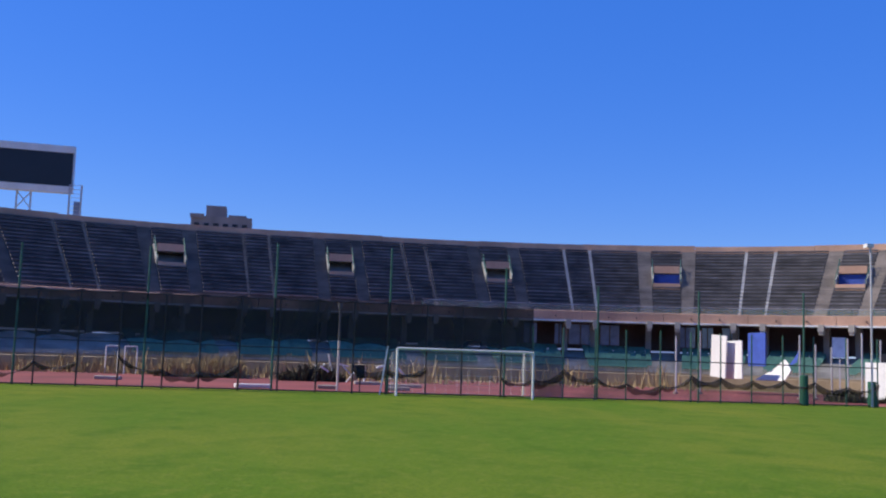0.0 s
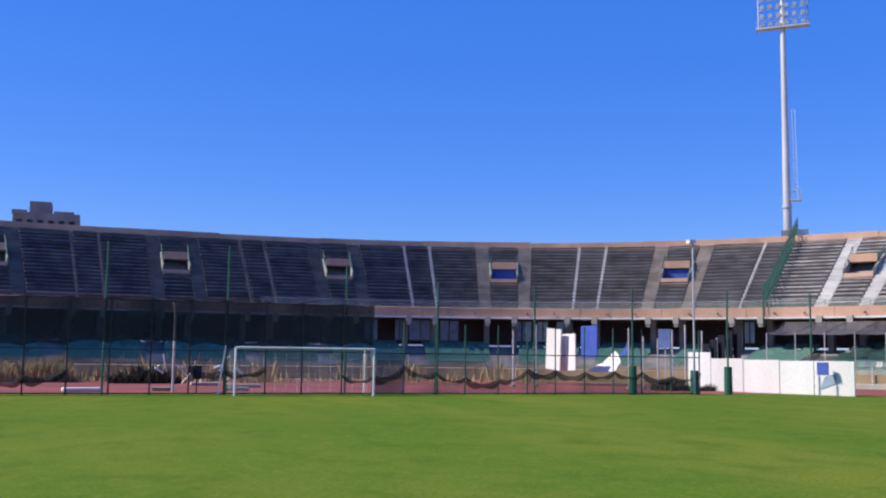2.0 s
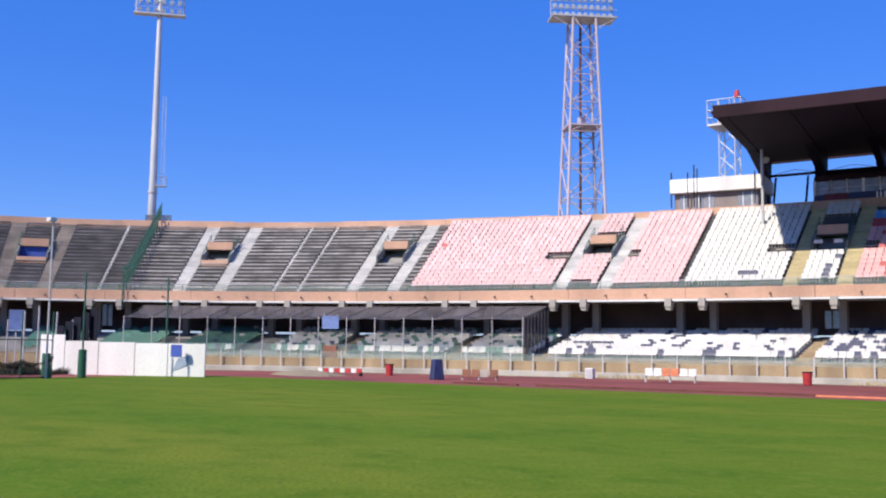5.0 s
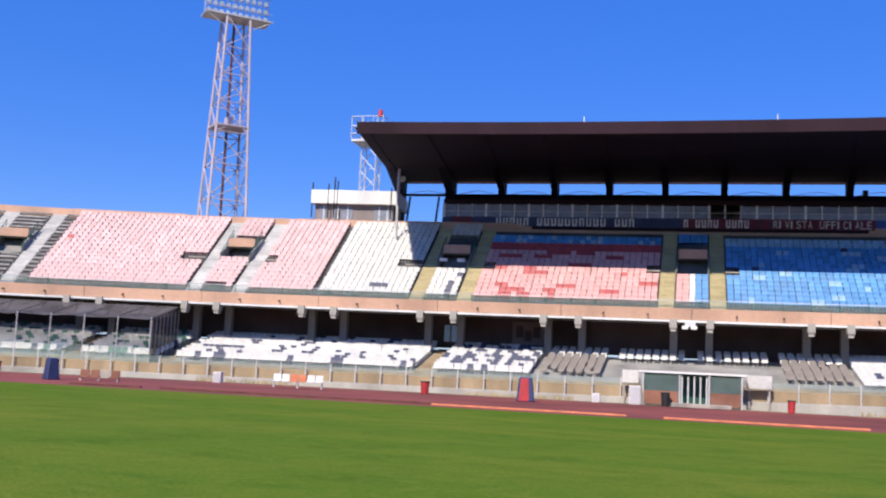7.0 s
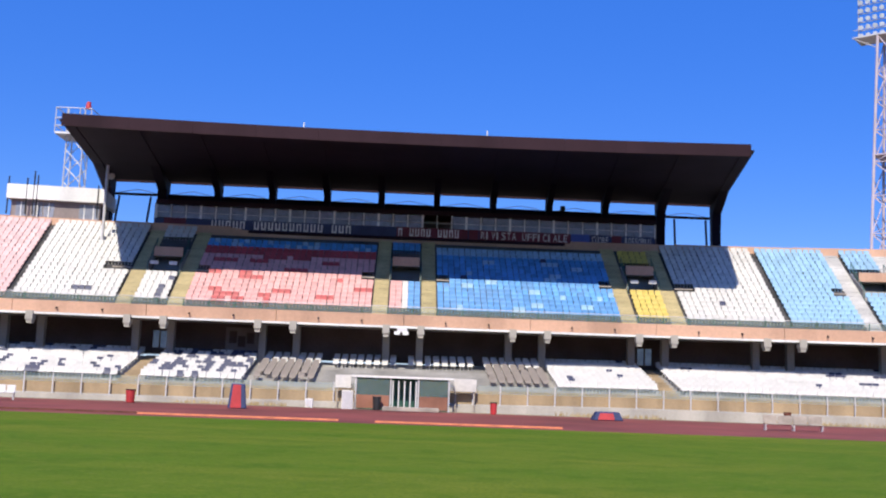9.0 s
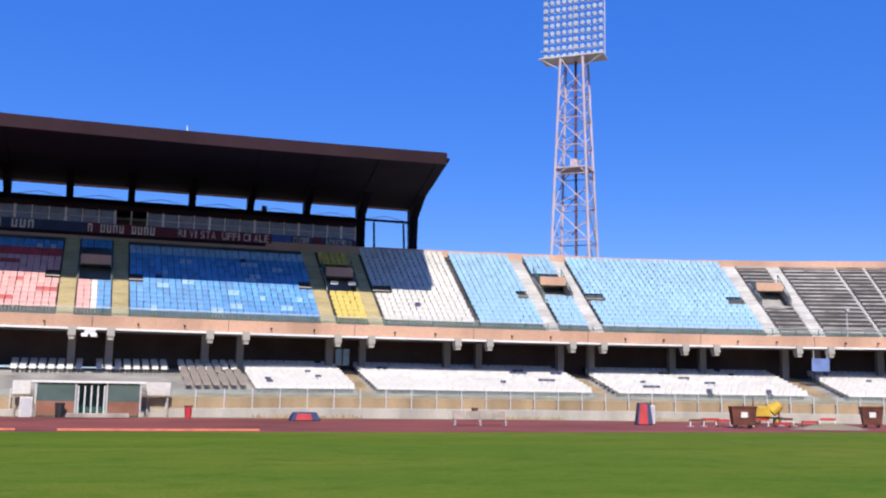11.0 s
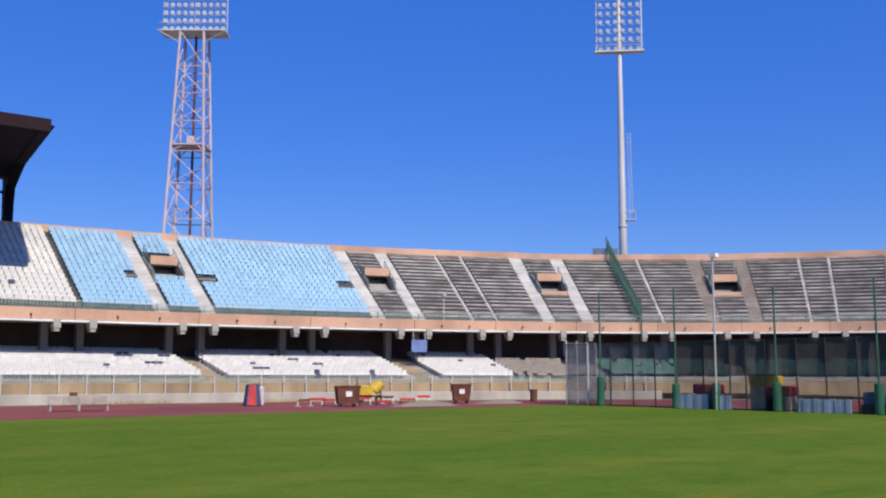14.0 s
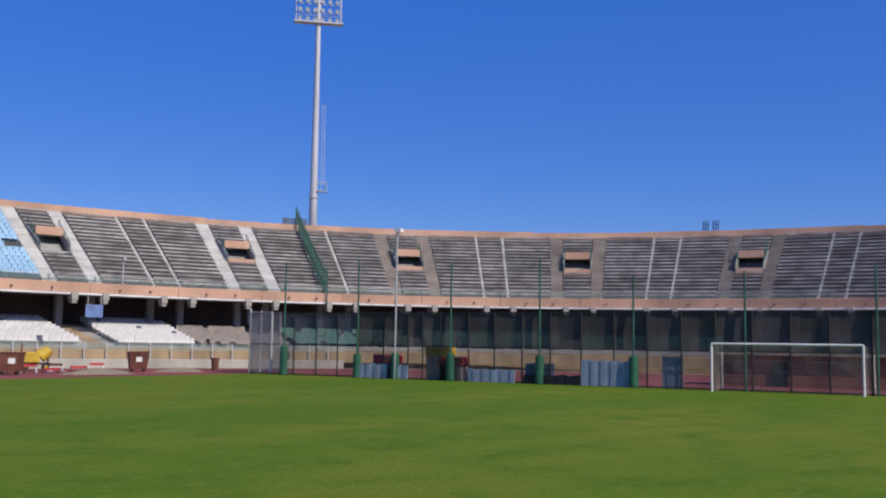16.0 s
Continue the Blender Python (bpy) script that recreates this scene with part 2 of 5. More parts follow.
def bevelled(ob, width=0.02, segments=1):
    b = ob.modifiers.new("bevel", "BEVEL")
    b.width, b.segments, b.limit_method = width, segments, "ANGLE"
    return ob


# ---------------------------------------------------------------- the oval
# s: metres along the front of the upper tier from the middle of the main stand; d: metres outwards from it
OA, OB, ON = 98.0, 67.0, 2.6
_t = np.linspace(-math.pi, math.pi, 40001)
_x = OA * np.sign(np.sin(_t)) * abs(np.sin(_t)) ** (2 / ON)
_y = OB * np.sign(np.cos(_t)) * abs(np.cos(_t)) ** (2 / ON)
_s = np.concatenate([[0], np.cumsum(np.hypot(np.diff(_x), np.diff(_y)))])
ROUND = float(_s[-1])
_s = _s - _s[20000]


def oval(s, d=0.0, z=0.0):
    s = (s + ROUND / 2) % ROUND - ROUND / 2
    x, y = np.interp(s, _s, _x), np.interp(s, _s, _y)
    e = 2.0
    lo, hi = s - e, s + e
    lo, hi = (lo + ROUND / 2) % ROUND - ROUND / 2, (hi + ROUND / 2) % ROUND - ROUND / 2
    tx, ty = np.interp(hi, _s, _x) - np.interp(lo, _s, _x), np.interp(hi, _s, _y) - np.interp(lo, _s, _y)
    k = math.hypot(tx, ty)
    return Vector((x - ty / k * d, y + tx / k * d, z))


def on_oval(s, d=0.0, z=0.0):
    """A pose on the oval: x along it, y outwards, z up."""
    a = oval(s, 0)
    b = oval(s, 1)
    rz = math.atan2(-(b - a).x, (b - a).y)
    p = oval(s, d, z)
    return Matrix.Translation(p) @ Matrix.Rotation(rz, 4, "Z")


def bay(j):
    """Where the j-th pair of frames stands, counted from the middle of the main stand."""
    k = abs(j)
    return math.copysign(9.92 * k if k <= 6 else 59.5 + 8.05 * (k - 6), j)


INSET = {3: -0.6, 4: 0.85, 5: 1.0, 6: 1.2, 7: 0.8, 8: 0.5, 9: 0.4}


def way(j):
    """Where the stairs of the upper tier lie at the j-th pair of frames."""
    k = abs(j)
    return math.copysign(abs(bay(j)) - (0.0 if k < 3 else INSET.get(k, 0.35)), j)


def dip(s):
    """The lower tier and its walls lie a little deeper on the one half of the stand."""
    u = min(1.0, max(0.0, (20.0 - s) / 30.0))
    return -0.3 * u * u * (3 - 2 * u)


def sweep(shape, s0, s1, profile, step=2.0, closed=True, caps=True, fall=None):
    """A section of (d, z) points carried along the oval from s0 to s1; fall(s) lowers it on the way."""
    n = max(1, math.ceil((s1 - s0) / step))
    k, m = len(shape.v), len(profile)
    for i in range(n + 1):
        s = s0 + (s1 - s0) * i / n
        h = fall(s) if fall else 0.0
        shape.v += [tuple(oval(s, d, z + h)) for d, z in profile]
    e = m if closed else m - 1
    for i in range(n):
        for q in range(e):
            a, b = k + i * m + q, k + i * m + (q + 1) % m
            shape.f.append((a, b, b + m, a + m))
    if caps and closed:
        shape.f.append(tuple(k + q for q in range(m)))
        shape.f.append(tuple(k + n * m + q for q in reversed(range(m))))
    return shape


HALF = ROUND / 2
ROWS, TREAD, RISE, D0, Z0 = 18, 0.71, 0.42, 0.9, 7.0


def row(i):
    """Front edge and height of row i of the upper tier."""
    return D0 + TREAD * i, Z0 + RISE * (i + 1)


# ---------------------------------------------------------------- ground
def flat(name, outline, z, material, label, category):
    sh = Shape().add([(x, y, z) for x, y in outline], [tuple(range(len(outline)))])
    return thing(name, label, category, kind="structure", shape=sh, material=material)


def ring_line(d, n=160):
    return [tuple(oval(-HALF + ROUND * i / n, d))[:2] for i in range(n)][::-1]


g = Shape()
R = 3500
g.add([(-R, -R, -0.02), (R, -R, -0.02), (R, R, -0.02), (-R, R, -0.02)], [(0, 1, 2, 3)])
thing("ground", "dusty pale earth around the stadium", "ground", kind="structure", shape=g, material=M["dirt"])
flat("infield", ring_line(-7.2), -0.012, M["dirt"], "dry bare earth between track and stands", "ground")
flat("running_track", ring_line(-9.5), -0.006, M["track"], "faded red running track round the pitch", "running track")
g = Shape()
nx, ny = 58, 40
for j in range(ny + 1):
    for i in range(nx + 1):
        x, y = -55.2 + 110.4 * i / nx, -41 + 78 * j / ny
        g.v.append((x, y, 0.0 + 0.004 * noise.noise((x * 0.2, y * 0.2, 0))))
for j in range(ny):
    for i in range(nx):
        a = j * (nx + 1) + i
        g.f.append((a, a + 1, a + nx + 2, a + nx + 1))
thing("pitch", "green football pitch with dry yellowish patches", "lawn", kind="structure", shape=g, material=M["turf"])

# added glowing backdrop: tints the openings of the curve blue, seen only through them
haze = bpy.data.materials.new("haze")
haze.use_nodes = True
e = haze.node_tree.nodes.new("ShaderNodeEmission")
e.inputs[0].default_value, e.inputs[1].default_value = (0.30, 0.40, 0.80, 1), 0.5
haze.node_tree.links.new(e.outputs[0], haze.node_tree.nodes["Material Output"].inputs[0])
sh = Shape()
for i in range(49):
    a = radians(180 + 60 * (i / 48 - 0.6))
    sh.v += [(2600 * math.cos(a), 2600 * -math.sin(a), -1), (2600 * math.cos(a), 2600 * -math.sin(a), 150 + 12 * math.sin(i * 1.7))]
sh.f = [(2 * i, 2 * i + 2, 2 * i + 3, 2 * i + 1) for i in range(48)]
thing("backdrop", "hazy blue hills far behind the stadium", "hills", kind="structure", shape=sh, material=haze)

# ---------------------------------------------------------------- upper tier of the oval
VOMS = [j for j in range(-27, 28) if j % 2 == 0]
VOM_ROWS = (7, 12)


def spans(rowno):
    """The stretches of a row that are not cut by the gangway mouths."""
    cuts = [(way(j) - 1.2, way(j) + 1.2) for j in VOMS] if VOM_ROWS[0] <= rowno < VOM_ROWS[1] else []
    s, out = -HALF, []
    for a, b in cuts:
        out.append((s, a))
        s = b
    return out + [(s, HALF)]


upper = thing("upper_tier", "weathered grey concrete terrace of the upper tier", "terrace", kind="structure")
for i in range(ROWS):
    d, z = row(i)
    sh = Shape()
    for a, b in spans(i):
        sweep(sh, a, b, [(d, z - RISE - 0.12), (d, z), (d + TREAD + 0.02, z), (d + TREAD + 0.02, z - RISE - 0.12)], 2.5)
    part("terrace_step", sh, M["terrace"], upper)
d_top, z_top = row(ROWS - 1)
d_top += TREAD
sh = sweep(Shape(), -HALF, HALF, [(D0 + 0.1, Z0 - 0.35), (0.3, 6.0), (6.5, 6.2), (d_top, z_top - 1.2), (d_top, z_top - 0.35)], 2.5)
part("raking_slab", sh, M["concrete"], upper)
rim = thing("rim_parapet", "peach plastered parapet along the top of the stands", "parapet", kind="structure")
k = 0
s = -HALF
while s < HALF - 1:
    e = min(s + 9.92, HALF)
    dz = 0.05 * math.sin(k * 2.1)
    sh = sweep(Shape(), s, e - 0.015, [(d_top, z_top - 0.4), (d_top, z_top + 0.9 + dz), (d_top + 0.3, z_top + 0.9 + dz), (d_top + 0.3, z_top - 0.4)], 2.5)
    part("parapet_panel", sh, M["peach"], rim)
    s, k = e, k + 1
outer = sweep(Shape(), -HALF, HALF, [(d_top + 0.02, 9.5), (d_top + 0.02, z_top - 0.4), (d_top + 0.35, z_top - 0.4), (d_top + 0.35, 9.5)], 2.5)
thing("wall_outer", "grey concrete outer wall of the stadium", "wall", kind="structure", shape=outer, material=M["concrete"])

# fascia, white drip edge, outlets and frame ends
fascia = thing("fascia", "peach plastered balcony front of the upper tier", "balcony front", kind="structure")
edges = sorted([bay(j) for j in range(-33, 34)])
for a, b in zip(edges[:-1], edges[1:]):
    sh = sweep(Shape(), a + 0.02, b - 0.02, [(0, 6.28), (-0.05, 7.12), (0.25, 7.16), (0.9, 7.05), (0.9, 6.1), (0.2, 6.1)], 2.0)
    part("fascia_panel", sh, M["peach"], fascia)
sh = sweep(Shape(), edges[0], edges[-1], [(-0.12, 6.08), (-0.12, 6.24), (0.3, 6.24), (0.3, 6.08)], 2.5)
part("drip_edge", sh, M["white"], fascia, "pale painted concrete edge")
bracket = Shape().box(-0.27, -0.32, 5.62, 0.27, 0.7, 6.30).box(-0.2, -0.22, 5.35, 0.2, 0.6, 5.62).mesh("frame_end", M["grey"])
outlet = Shape().bar((0, 0.0, 6.62), (0, -0.28, 6.56), 0.07, n=6).mesh("outlet", M["black"])
for j in range(-20, 21):
    for o in (-1.36, 1.36):
        ob = part("frame_end", bracket, None, fascia, "pale concrete frame end")
        ob.matrix_world = on_oval(bay(j) + o)
    for o in (0.33, 0.67):
        ob = part("outlet", outlet, None, fascia)
        ob.matrix_world = on_oval(bay(j) * (1 - o) + bay(j + 1) * o)

# front rail of the upper tier
rail = thing("balcony_rail", "low green glazed rail along the balcony front", "railing", kind="structure")
pane_post = Shape().box(-0.03, 0.35, 7.1, 0.03, 0.41, 7.82).mesh("rail_post", M["green"])
s = -132.0
while s < 132:
    ob = part("rail_post", pane_post, None, rail)
    ob.matrix_world = on_oval(s)
    sh = sweep(Shape(), s + 0.05, s + 1.93, [(0.37, 7.2), (0.37, 7.72), (0.39, 7.72), (0.39, 7.2)], 2.0)
    ob = part("rail_pane", sh, M["pane"], rail)
    ob.visible_shadow = False
    s += 1.98
part("top_rail", sweep(Shape(), -132, 132, [(0.35, 7.77), (0.35, 7.82), (0.41, 7.82), (0.41, 7.77)], 2.5), M["galv"], rail)

# ---------------------------------------------------------------- lower tier
LROWS, LTREAD, LRISE, LD0, LZ0 = 10, 1.05, 0.2, -5.2, 1.55


def low_row(i):
    return LD0 + LTREAD * i, LZ0 + LRISE * (i + 1)


lower = thing("lower_tier", "shallow concrete terrace of the lower tier", "terrace", kind="structure")
for i in range(LROWS):
    d, z = low_row(i)
    part("terrace_step", sweep(Shape(), -HALF, HALF, [(d, z - 0.5), (d, z), (d + LTREAD + 0.02, z), (d + LTREAD + 0.02, z - 0.5)], 2.5, fall=dip), M["concrete"], lower)
part("front_wall", sweep(Shape(), -HALF, HALF, [(-6.56, 0.5), (-6.56, 1.42), (-6.3, 1.46), (-6.3, 0.5)], 2.5, fall=dip), M["ochre"], lower, "stained ochre front wall")
part("seat_wall", sweep(Shape(), -HALF, HALF, [(LD0 - 0.2, 0.0), (LD0 - 0.2, 1.62), (LD0, 1.62), (LD0, 0.0)], 2.5, fall=dip), M["ochre"], lower)
part("kerb_wall", sweep(Shape(), -80.0, 82.0, [(-7.0, -0.1), (-7.0, 0.62), (-6.6, 0.70), (-6.6, -0.1)], 2.5, fall=dip), M["grey"], lower, "pale concrete kerb wall beside the track")
ld, lz = low_row(LROWS - 1)
LB = ld + LTREAD + 0.5
part("walkway", sweep(Shape(), -HALF, HALF, [(ld + LTREAD, lz - 0.4), (ld + LTREAD, lz - 0.02), (LB + 9, lz - 0.02), (LB + 9, lz - 0.4)], 2.5, fall=dip), M["concrete"], lower)

# back wall with openings: from, to, sill and head
back = thing("wall_back", "dark reddish plaster wall at the back of the lower tier", "wall", kind="structure")
HOLES = [(-121.0, -119.7, 3.9, 6.0), (-118.0, -117.1, 3.9, 6.0), (-116.6, -114.4, 3.9, 6.0), (-113.6, -111.8, 3.9, 6.0),
         (-106.6, -104.8, 3.9, 6.0), (-104.2, -103.2, 3.9, 6.0), (-102.4, -100.9, 3.9, 6.0), (-85.1, -84.2, 3.9, 6.0),
         (-20.3, -19.2, 4.0, 5.4), (19.4, 20.6, 4.0, 5.4), (74.6, 75.3, 4.0, 5.4), (75.9, 76.5, 4.0, 5.4)]
HOLES.sort()
s = -HALF
for a, b, z0, z1 in HOLES + [(HALF, HALF, 0, 0)]:
    if a > s:
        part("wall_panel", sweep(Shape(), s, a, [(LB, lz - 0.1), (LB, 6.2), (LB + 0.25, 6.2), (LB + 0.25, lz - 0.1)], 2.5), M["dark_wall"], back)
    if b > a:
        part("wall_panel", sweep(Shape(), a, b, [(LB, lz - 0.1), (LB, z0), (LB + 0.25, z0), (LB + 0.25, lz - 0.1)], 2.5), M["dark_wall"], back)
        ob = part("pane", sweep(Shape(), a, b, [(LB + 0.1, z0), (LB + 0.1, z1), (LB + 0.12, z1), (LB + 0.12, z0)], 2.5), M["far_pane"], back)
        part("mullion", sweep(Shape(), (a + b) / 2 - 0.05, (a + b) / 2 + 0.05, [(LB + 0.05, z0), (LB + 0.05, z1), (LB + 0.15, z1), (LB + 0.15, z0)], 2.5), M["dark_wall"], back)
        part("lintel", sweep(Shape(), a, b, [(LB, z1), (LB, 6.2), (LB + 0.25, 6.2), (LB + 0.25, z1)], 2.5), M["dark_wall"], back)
    s = b
column = Shape().box(-0.28, 3.3, 2.6, 0.28, 4.1, 6.15).mesh("column", M["concrete"])
cols = thing("column_row", "grey concrete columns carrying the upper tier", "columns", kind="structure")
for j in range(-20, 21):
    for o in (-1.36, 1.36):
        ob = part("column", column, None, cols)
        ob.matrix_world = on_oval(bay(j) + o)

# ---------------------------------------------------------------- main stand roof
RY0, RY1, RX = 62.1, 85.0, 25.7


def spread(x, y):
    """The roof widens towards the back, more on the one side."""
    return x * (1 + (0.179 if x > 0 else 0.126) * (y - RY0) / 22.9)


roof = thing("stand_roof", "dark brown steel cantilever roof over the main stand", "roof", kind="structure")


def front(x):
    """The roof's front edge: a shallow arc, farthest off in the middle."""
    return RY0 + 1.1 * (1 - (x / RX) ** 2)


frames = [-RX + 2 * RX * i / 11 for i in range(12)]
for x, x2 in zip(frames[:-1], frames[1:]):
    y, y2 = front(x), front(x2)
    top = [(x, y, 20.66), (x2, y2, 20.66), (spread(x2, RY1), RY1, 20.7), (spread(x, RY1), RY1, 20.7)]
    low = [(x, y, 20.38), (x2, y2, 20.38), (spread(x2, RY1), RY1, 20.3), (spread(x, RY1), RY1, 20.3)]
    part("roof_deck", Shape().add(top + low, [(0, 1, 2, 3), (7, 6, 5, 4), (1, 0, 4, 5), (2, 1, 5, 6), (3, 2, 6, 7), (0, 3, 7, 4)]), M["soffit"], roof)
    a, b = (x - 0.15 if x < -25 else x), (x2 + 0.05 if x2 > 25 else x2 - 0.012)
    edge = [(u, v + o, z) for z in (19.8, 20.73) for u, v, o in ((a, y, -0.25), (b, y2, -0.25), (b, y2, -0.02), (a, y, -0.02))]
    part("roof_fascia", Shape().add(edge, [(0, 3, 2, 1), (4, 5, 6, 7), (0, 1, 5, 4), (1, 2, 6, 5), (2, 3, 7, 6), (3, 0, 4, 7)]), M["roof"], roof, "brown sheet metal roof edge")

# frames of the roof, back beams, press box
for i, x in enumerate(frames):
    w = 0.85 if i in (0, 1, 10, 11) else 0.6
    sh = Shape()
    pts = [(84.0, 14.6), (85.3, 14.6), (86.4, 20.4), (85.0, 20.75), (front(x) + 0.3, 20.42), (front(x) + 0.3, 20.3), (77.5, 20.25), (83.4, 19.2), (83.9, 17.6)]
    n = len(pts)
    sh.add([(spread(x, y) + o, y, z) for o in (-w / 2, w / 2) for y, z in pts],
           [tuple(range(n)), tuple(reversed(range(n, 2 * n)))] + [(q, n + q, n + (q + 1) % n, (q + 1) % n) for q in range(n)])
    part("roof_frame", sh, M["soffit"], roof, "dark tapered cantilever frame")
    if i < 11:
        x, x2 = spread(x, 85.0), spread(frames[i + 1], 85.0)
        for y, z, h in ((85.3, 19.0, 0.22), (85.6, 20.35, 0.2)):
            part("tie_beam", Shape().box(x + 0.25, y, z - h / 2, x2 - 0.25, y + 0.25, z + h / 2), M["roof"], roof)
        sh = Shape()
        sh.bar((x + 0.3, 85.5, 19.05), ((x + x2) / 2, 85.5, 19.5), 0.03, n=6).bar(((x + x2) / 2, 85.5, 19.5), (x2 - 0.3, 85.5, 19.05), 0.03, n=6)
        part("brace", sh, M["galv"], roof)
        if 0 < i < 10:
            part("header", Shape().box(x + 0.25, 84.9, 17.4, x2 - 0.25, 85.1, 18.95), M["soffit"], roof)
for x in (-27.9, 29.0, -24.9, 25.9):
    part("prop", Shape().bar((x, 83.2, 13.8), (x + 0.15, 84.4, 18.6), 0.11, n=8), M["roof"], roof)
lamps = Shape().box(-0.22, -0.2, -0.25, 0.22, 0.2, 0.25).mesh("roof_speaker", M["black"])
for x in (-13.4, 15.2):
    ob = tagged(new("roof_speaker", lamps), "small black loudspeaker under the stand roof", "loudspeaker", "roof speakers")
    ob.location = (x, 85.4, 19.36)

PX = 23.19
press = thing("press_box", "glazed press box with pale mullions under the roof", "press box", kind="structure")
PY = 80.6
part("back_wall", Shape().box(-PX, PY + 3.0, 14.4, PX, PY + 3.2, 17.9), M["dark_wall"], press)
part("floor_slab", Shape().box(-PX, PY - 0.1, 14.95, PX, PY + 3.0, 15.25), M["roof"], press)
part("box_roof", Shape().box(-PX, PY - 0.3, 17.35, PX, PY + 3.2, 17.75), M["roof"], press)
part("side_wall", Shape().box(-PX - 0.15, PY, 15.0, -PX, PY + 3.0, 17.4), M["dark_wall"], press)
part("side_wall", Shape().box(PX, PY, 15.0, PX + 0.15, PY + 3.0, 17.4), M["dark_wall"], press)
part("apron", Shape().box(-PX, PY - 0.06, 15.25, PX, PY, 16.05), M["navy"], press, "dark board below the glazing")
n = 34
for i in range(n + 1):
    x = -PX + 2 * PX * i / n
    w = 0.1 if i % 3 == 0 else 0.055
    part("mullion", Shape().box(x - w, PY - 0.02, 16.05, x + w, PY + 0.06, 17.35), M["white"], press)
    if i < n and i not in (18, 19):
        ob = part("pane", Shape().box(x + 0.1, PY + 0.01, 16.1, x + 2 * PX / n - 0.1, PY + 0.03, 17.3), M["window"], press)
        ob.visible_shadow = False
part("handrail", Shape().bar((-PX, PY - 0.1, 16.62), (PX, PY - 0.1, 16.62), 0.03, n=6), M["galv"], press)
for i in range(12):
    x = -PX + 2 * PX * (i + 0.5) / 12
    part("stalk", Shape().bar((x, PY + 0.4, 12.9), (x, PY + 0.4, 15.0), 0.08, n=6), M["roof"], press)

# sponsor strip: board with lettering bars
banner = thing("sponsor_banner", "long dark banner with pale lettering on the press box", "banner")
runs = [(-22.4, -20.4, "red", 0), (-20.3, -18.4, "navy", 0), (-18.2, -4.9, "navy", 20), (-4.7, -1.2, "navy", 0), (-1.0, 5.6, "red", 12), (5.7, 6.6, "red", 0), (6.7, 15.2, "red", 18, "RIVISTA UFFICIALE"),
        (15.3, 17.0, "blue", 0), (17.1, 19.0, "navy", 5, "CUORE"), (19.1, 20.0, "red", 0), (20.2, 23.0, "navy", 8, "ROSSOBLU")]
rnd = random.Random(3)
for a, b, c, letters, *more in runs:
    words = more[0] if more else ""
    p = part("cloth", Shape().box(a, PY - 0.12, 15.22, b, PY - 0.07, 16.12), M["banner_red" if c == "red" else c], banner)
    size = len(words) or letters
    w = (b - a - 0.3) / max(size, 1)
    for i in range(size):
        x = a + 0.15 + w * i
        if words and words[i] != " ":
            cu = bpy.data.curves.new("letter", "FONT")
            cu.body, cu.extrude = words[i], 0.006
            ob = bpy.data.objects.new("letter", cu)
            me = bpy.data.meshes.new_from_object(ob)
            bpy.data.objects.remove(ob)
            lo, hi = min(v.co.x for v in me.vertices), max(v.co.x for v in me.vertices)
            k = w * (0.3 if words[i] == "I" else 0.78) / (hi - lo)
            me.materials.append(M["white"])
            ob = part("letter", me, None, p)
            ob.matrix_world = pose(x - lo * k, PY - 0.135, 15.32, 90) @ Matrix.Diagonal((k, 0.98, 1, 1))
        elif not words and rnd.random() < 0.9:
            t, z0, z1 = w * 0.22, 15.3, 16.02
            if rnd.random() < 0.5:
                z0, z1 = z1, z0
            zb = z0 + 0.14 * (1 if z1 > z0 else -1)
            pts = [(x, z0), (x + 0.7 * w, z0), (x + 0.7 * w, z1), (x + 0.7 * w - t, z1), (x + 0.7 * w - t, zb), (x + t, zb), (x + t, z1), (x, z1)]
            sh = Shape().add([(px, y, pz) for y in (PY - 0.135, PY - 0.125) for px, pz in pts],
                             [tuple(range(8)), tuple(reversed(range(8, 16)))] + [(q, 8 + q, 8 + (q + 1) % 8, (q + 1) % 8) for q in range(8)])
            part("lettering", sh, M["white"], p)


# ---------------------------------------------------------------- glazed fence beside the track
fence = thing("track_fence", "low green glazed fence on the kerb wall beside the track", "fence", kind="structure")
post = Shape().box(-0.04, -6.84, 0.62, 0.04, -6.76, 2.05).mesh("fence_post", M["galv"])
s = -80.0
while s < 82:
    ob = part("fence_post", post, None, fence)
    ob.matrix_world = on_oval(s, 0, dip(s))
    ob = part("fence_pane", sweep(Shape(), s + 0.06, s + 1.92, [(-6.81, 1.42), (-6.81, 2.0), (-6.79, 2.0), (-6.79, 1.42)], 2, fall=dip), M["pane"], fence)
    ob.visible_shadow = False
    s += 1.98

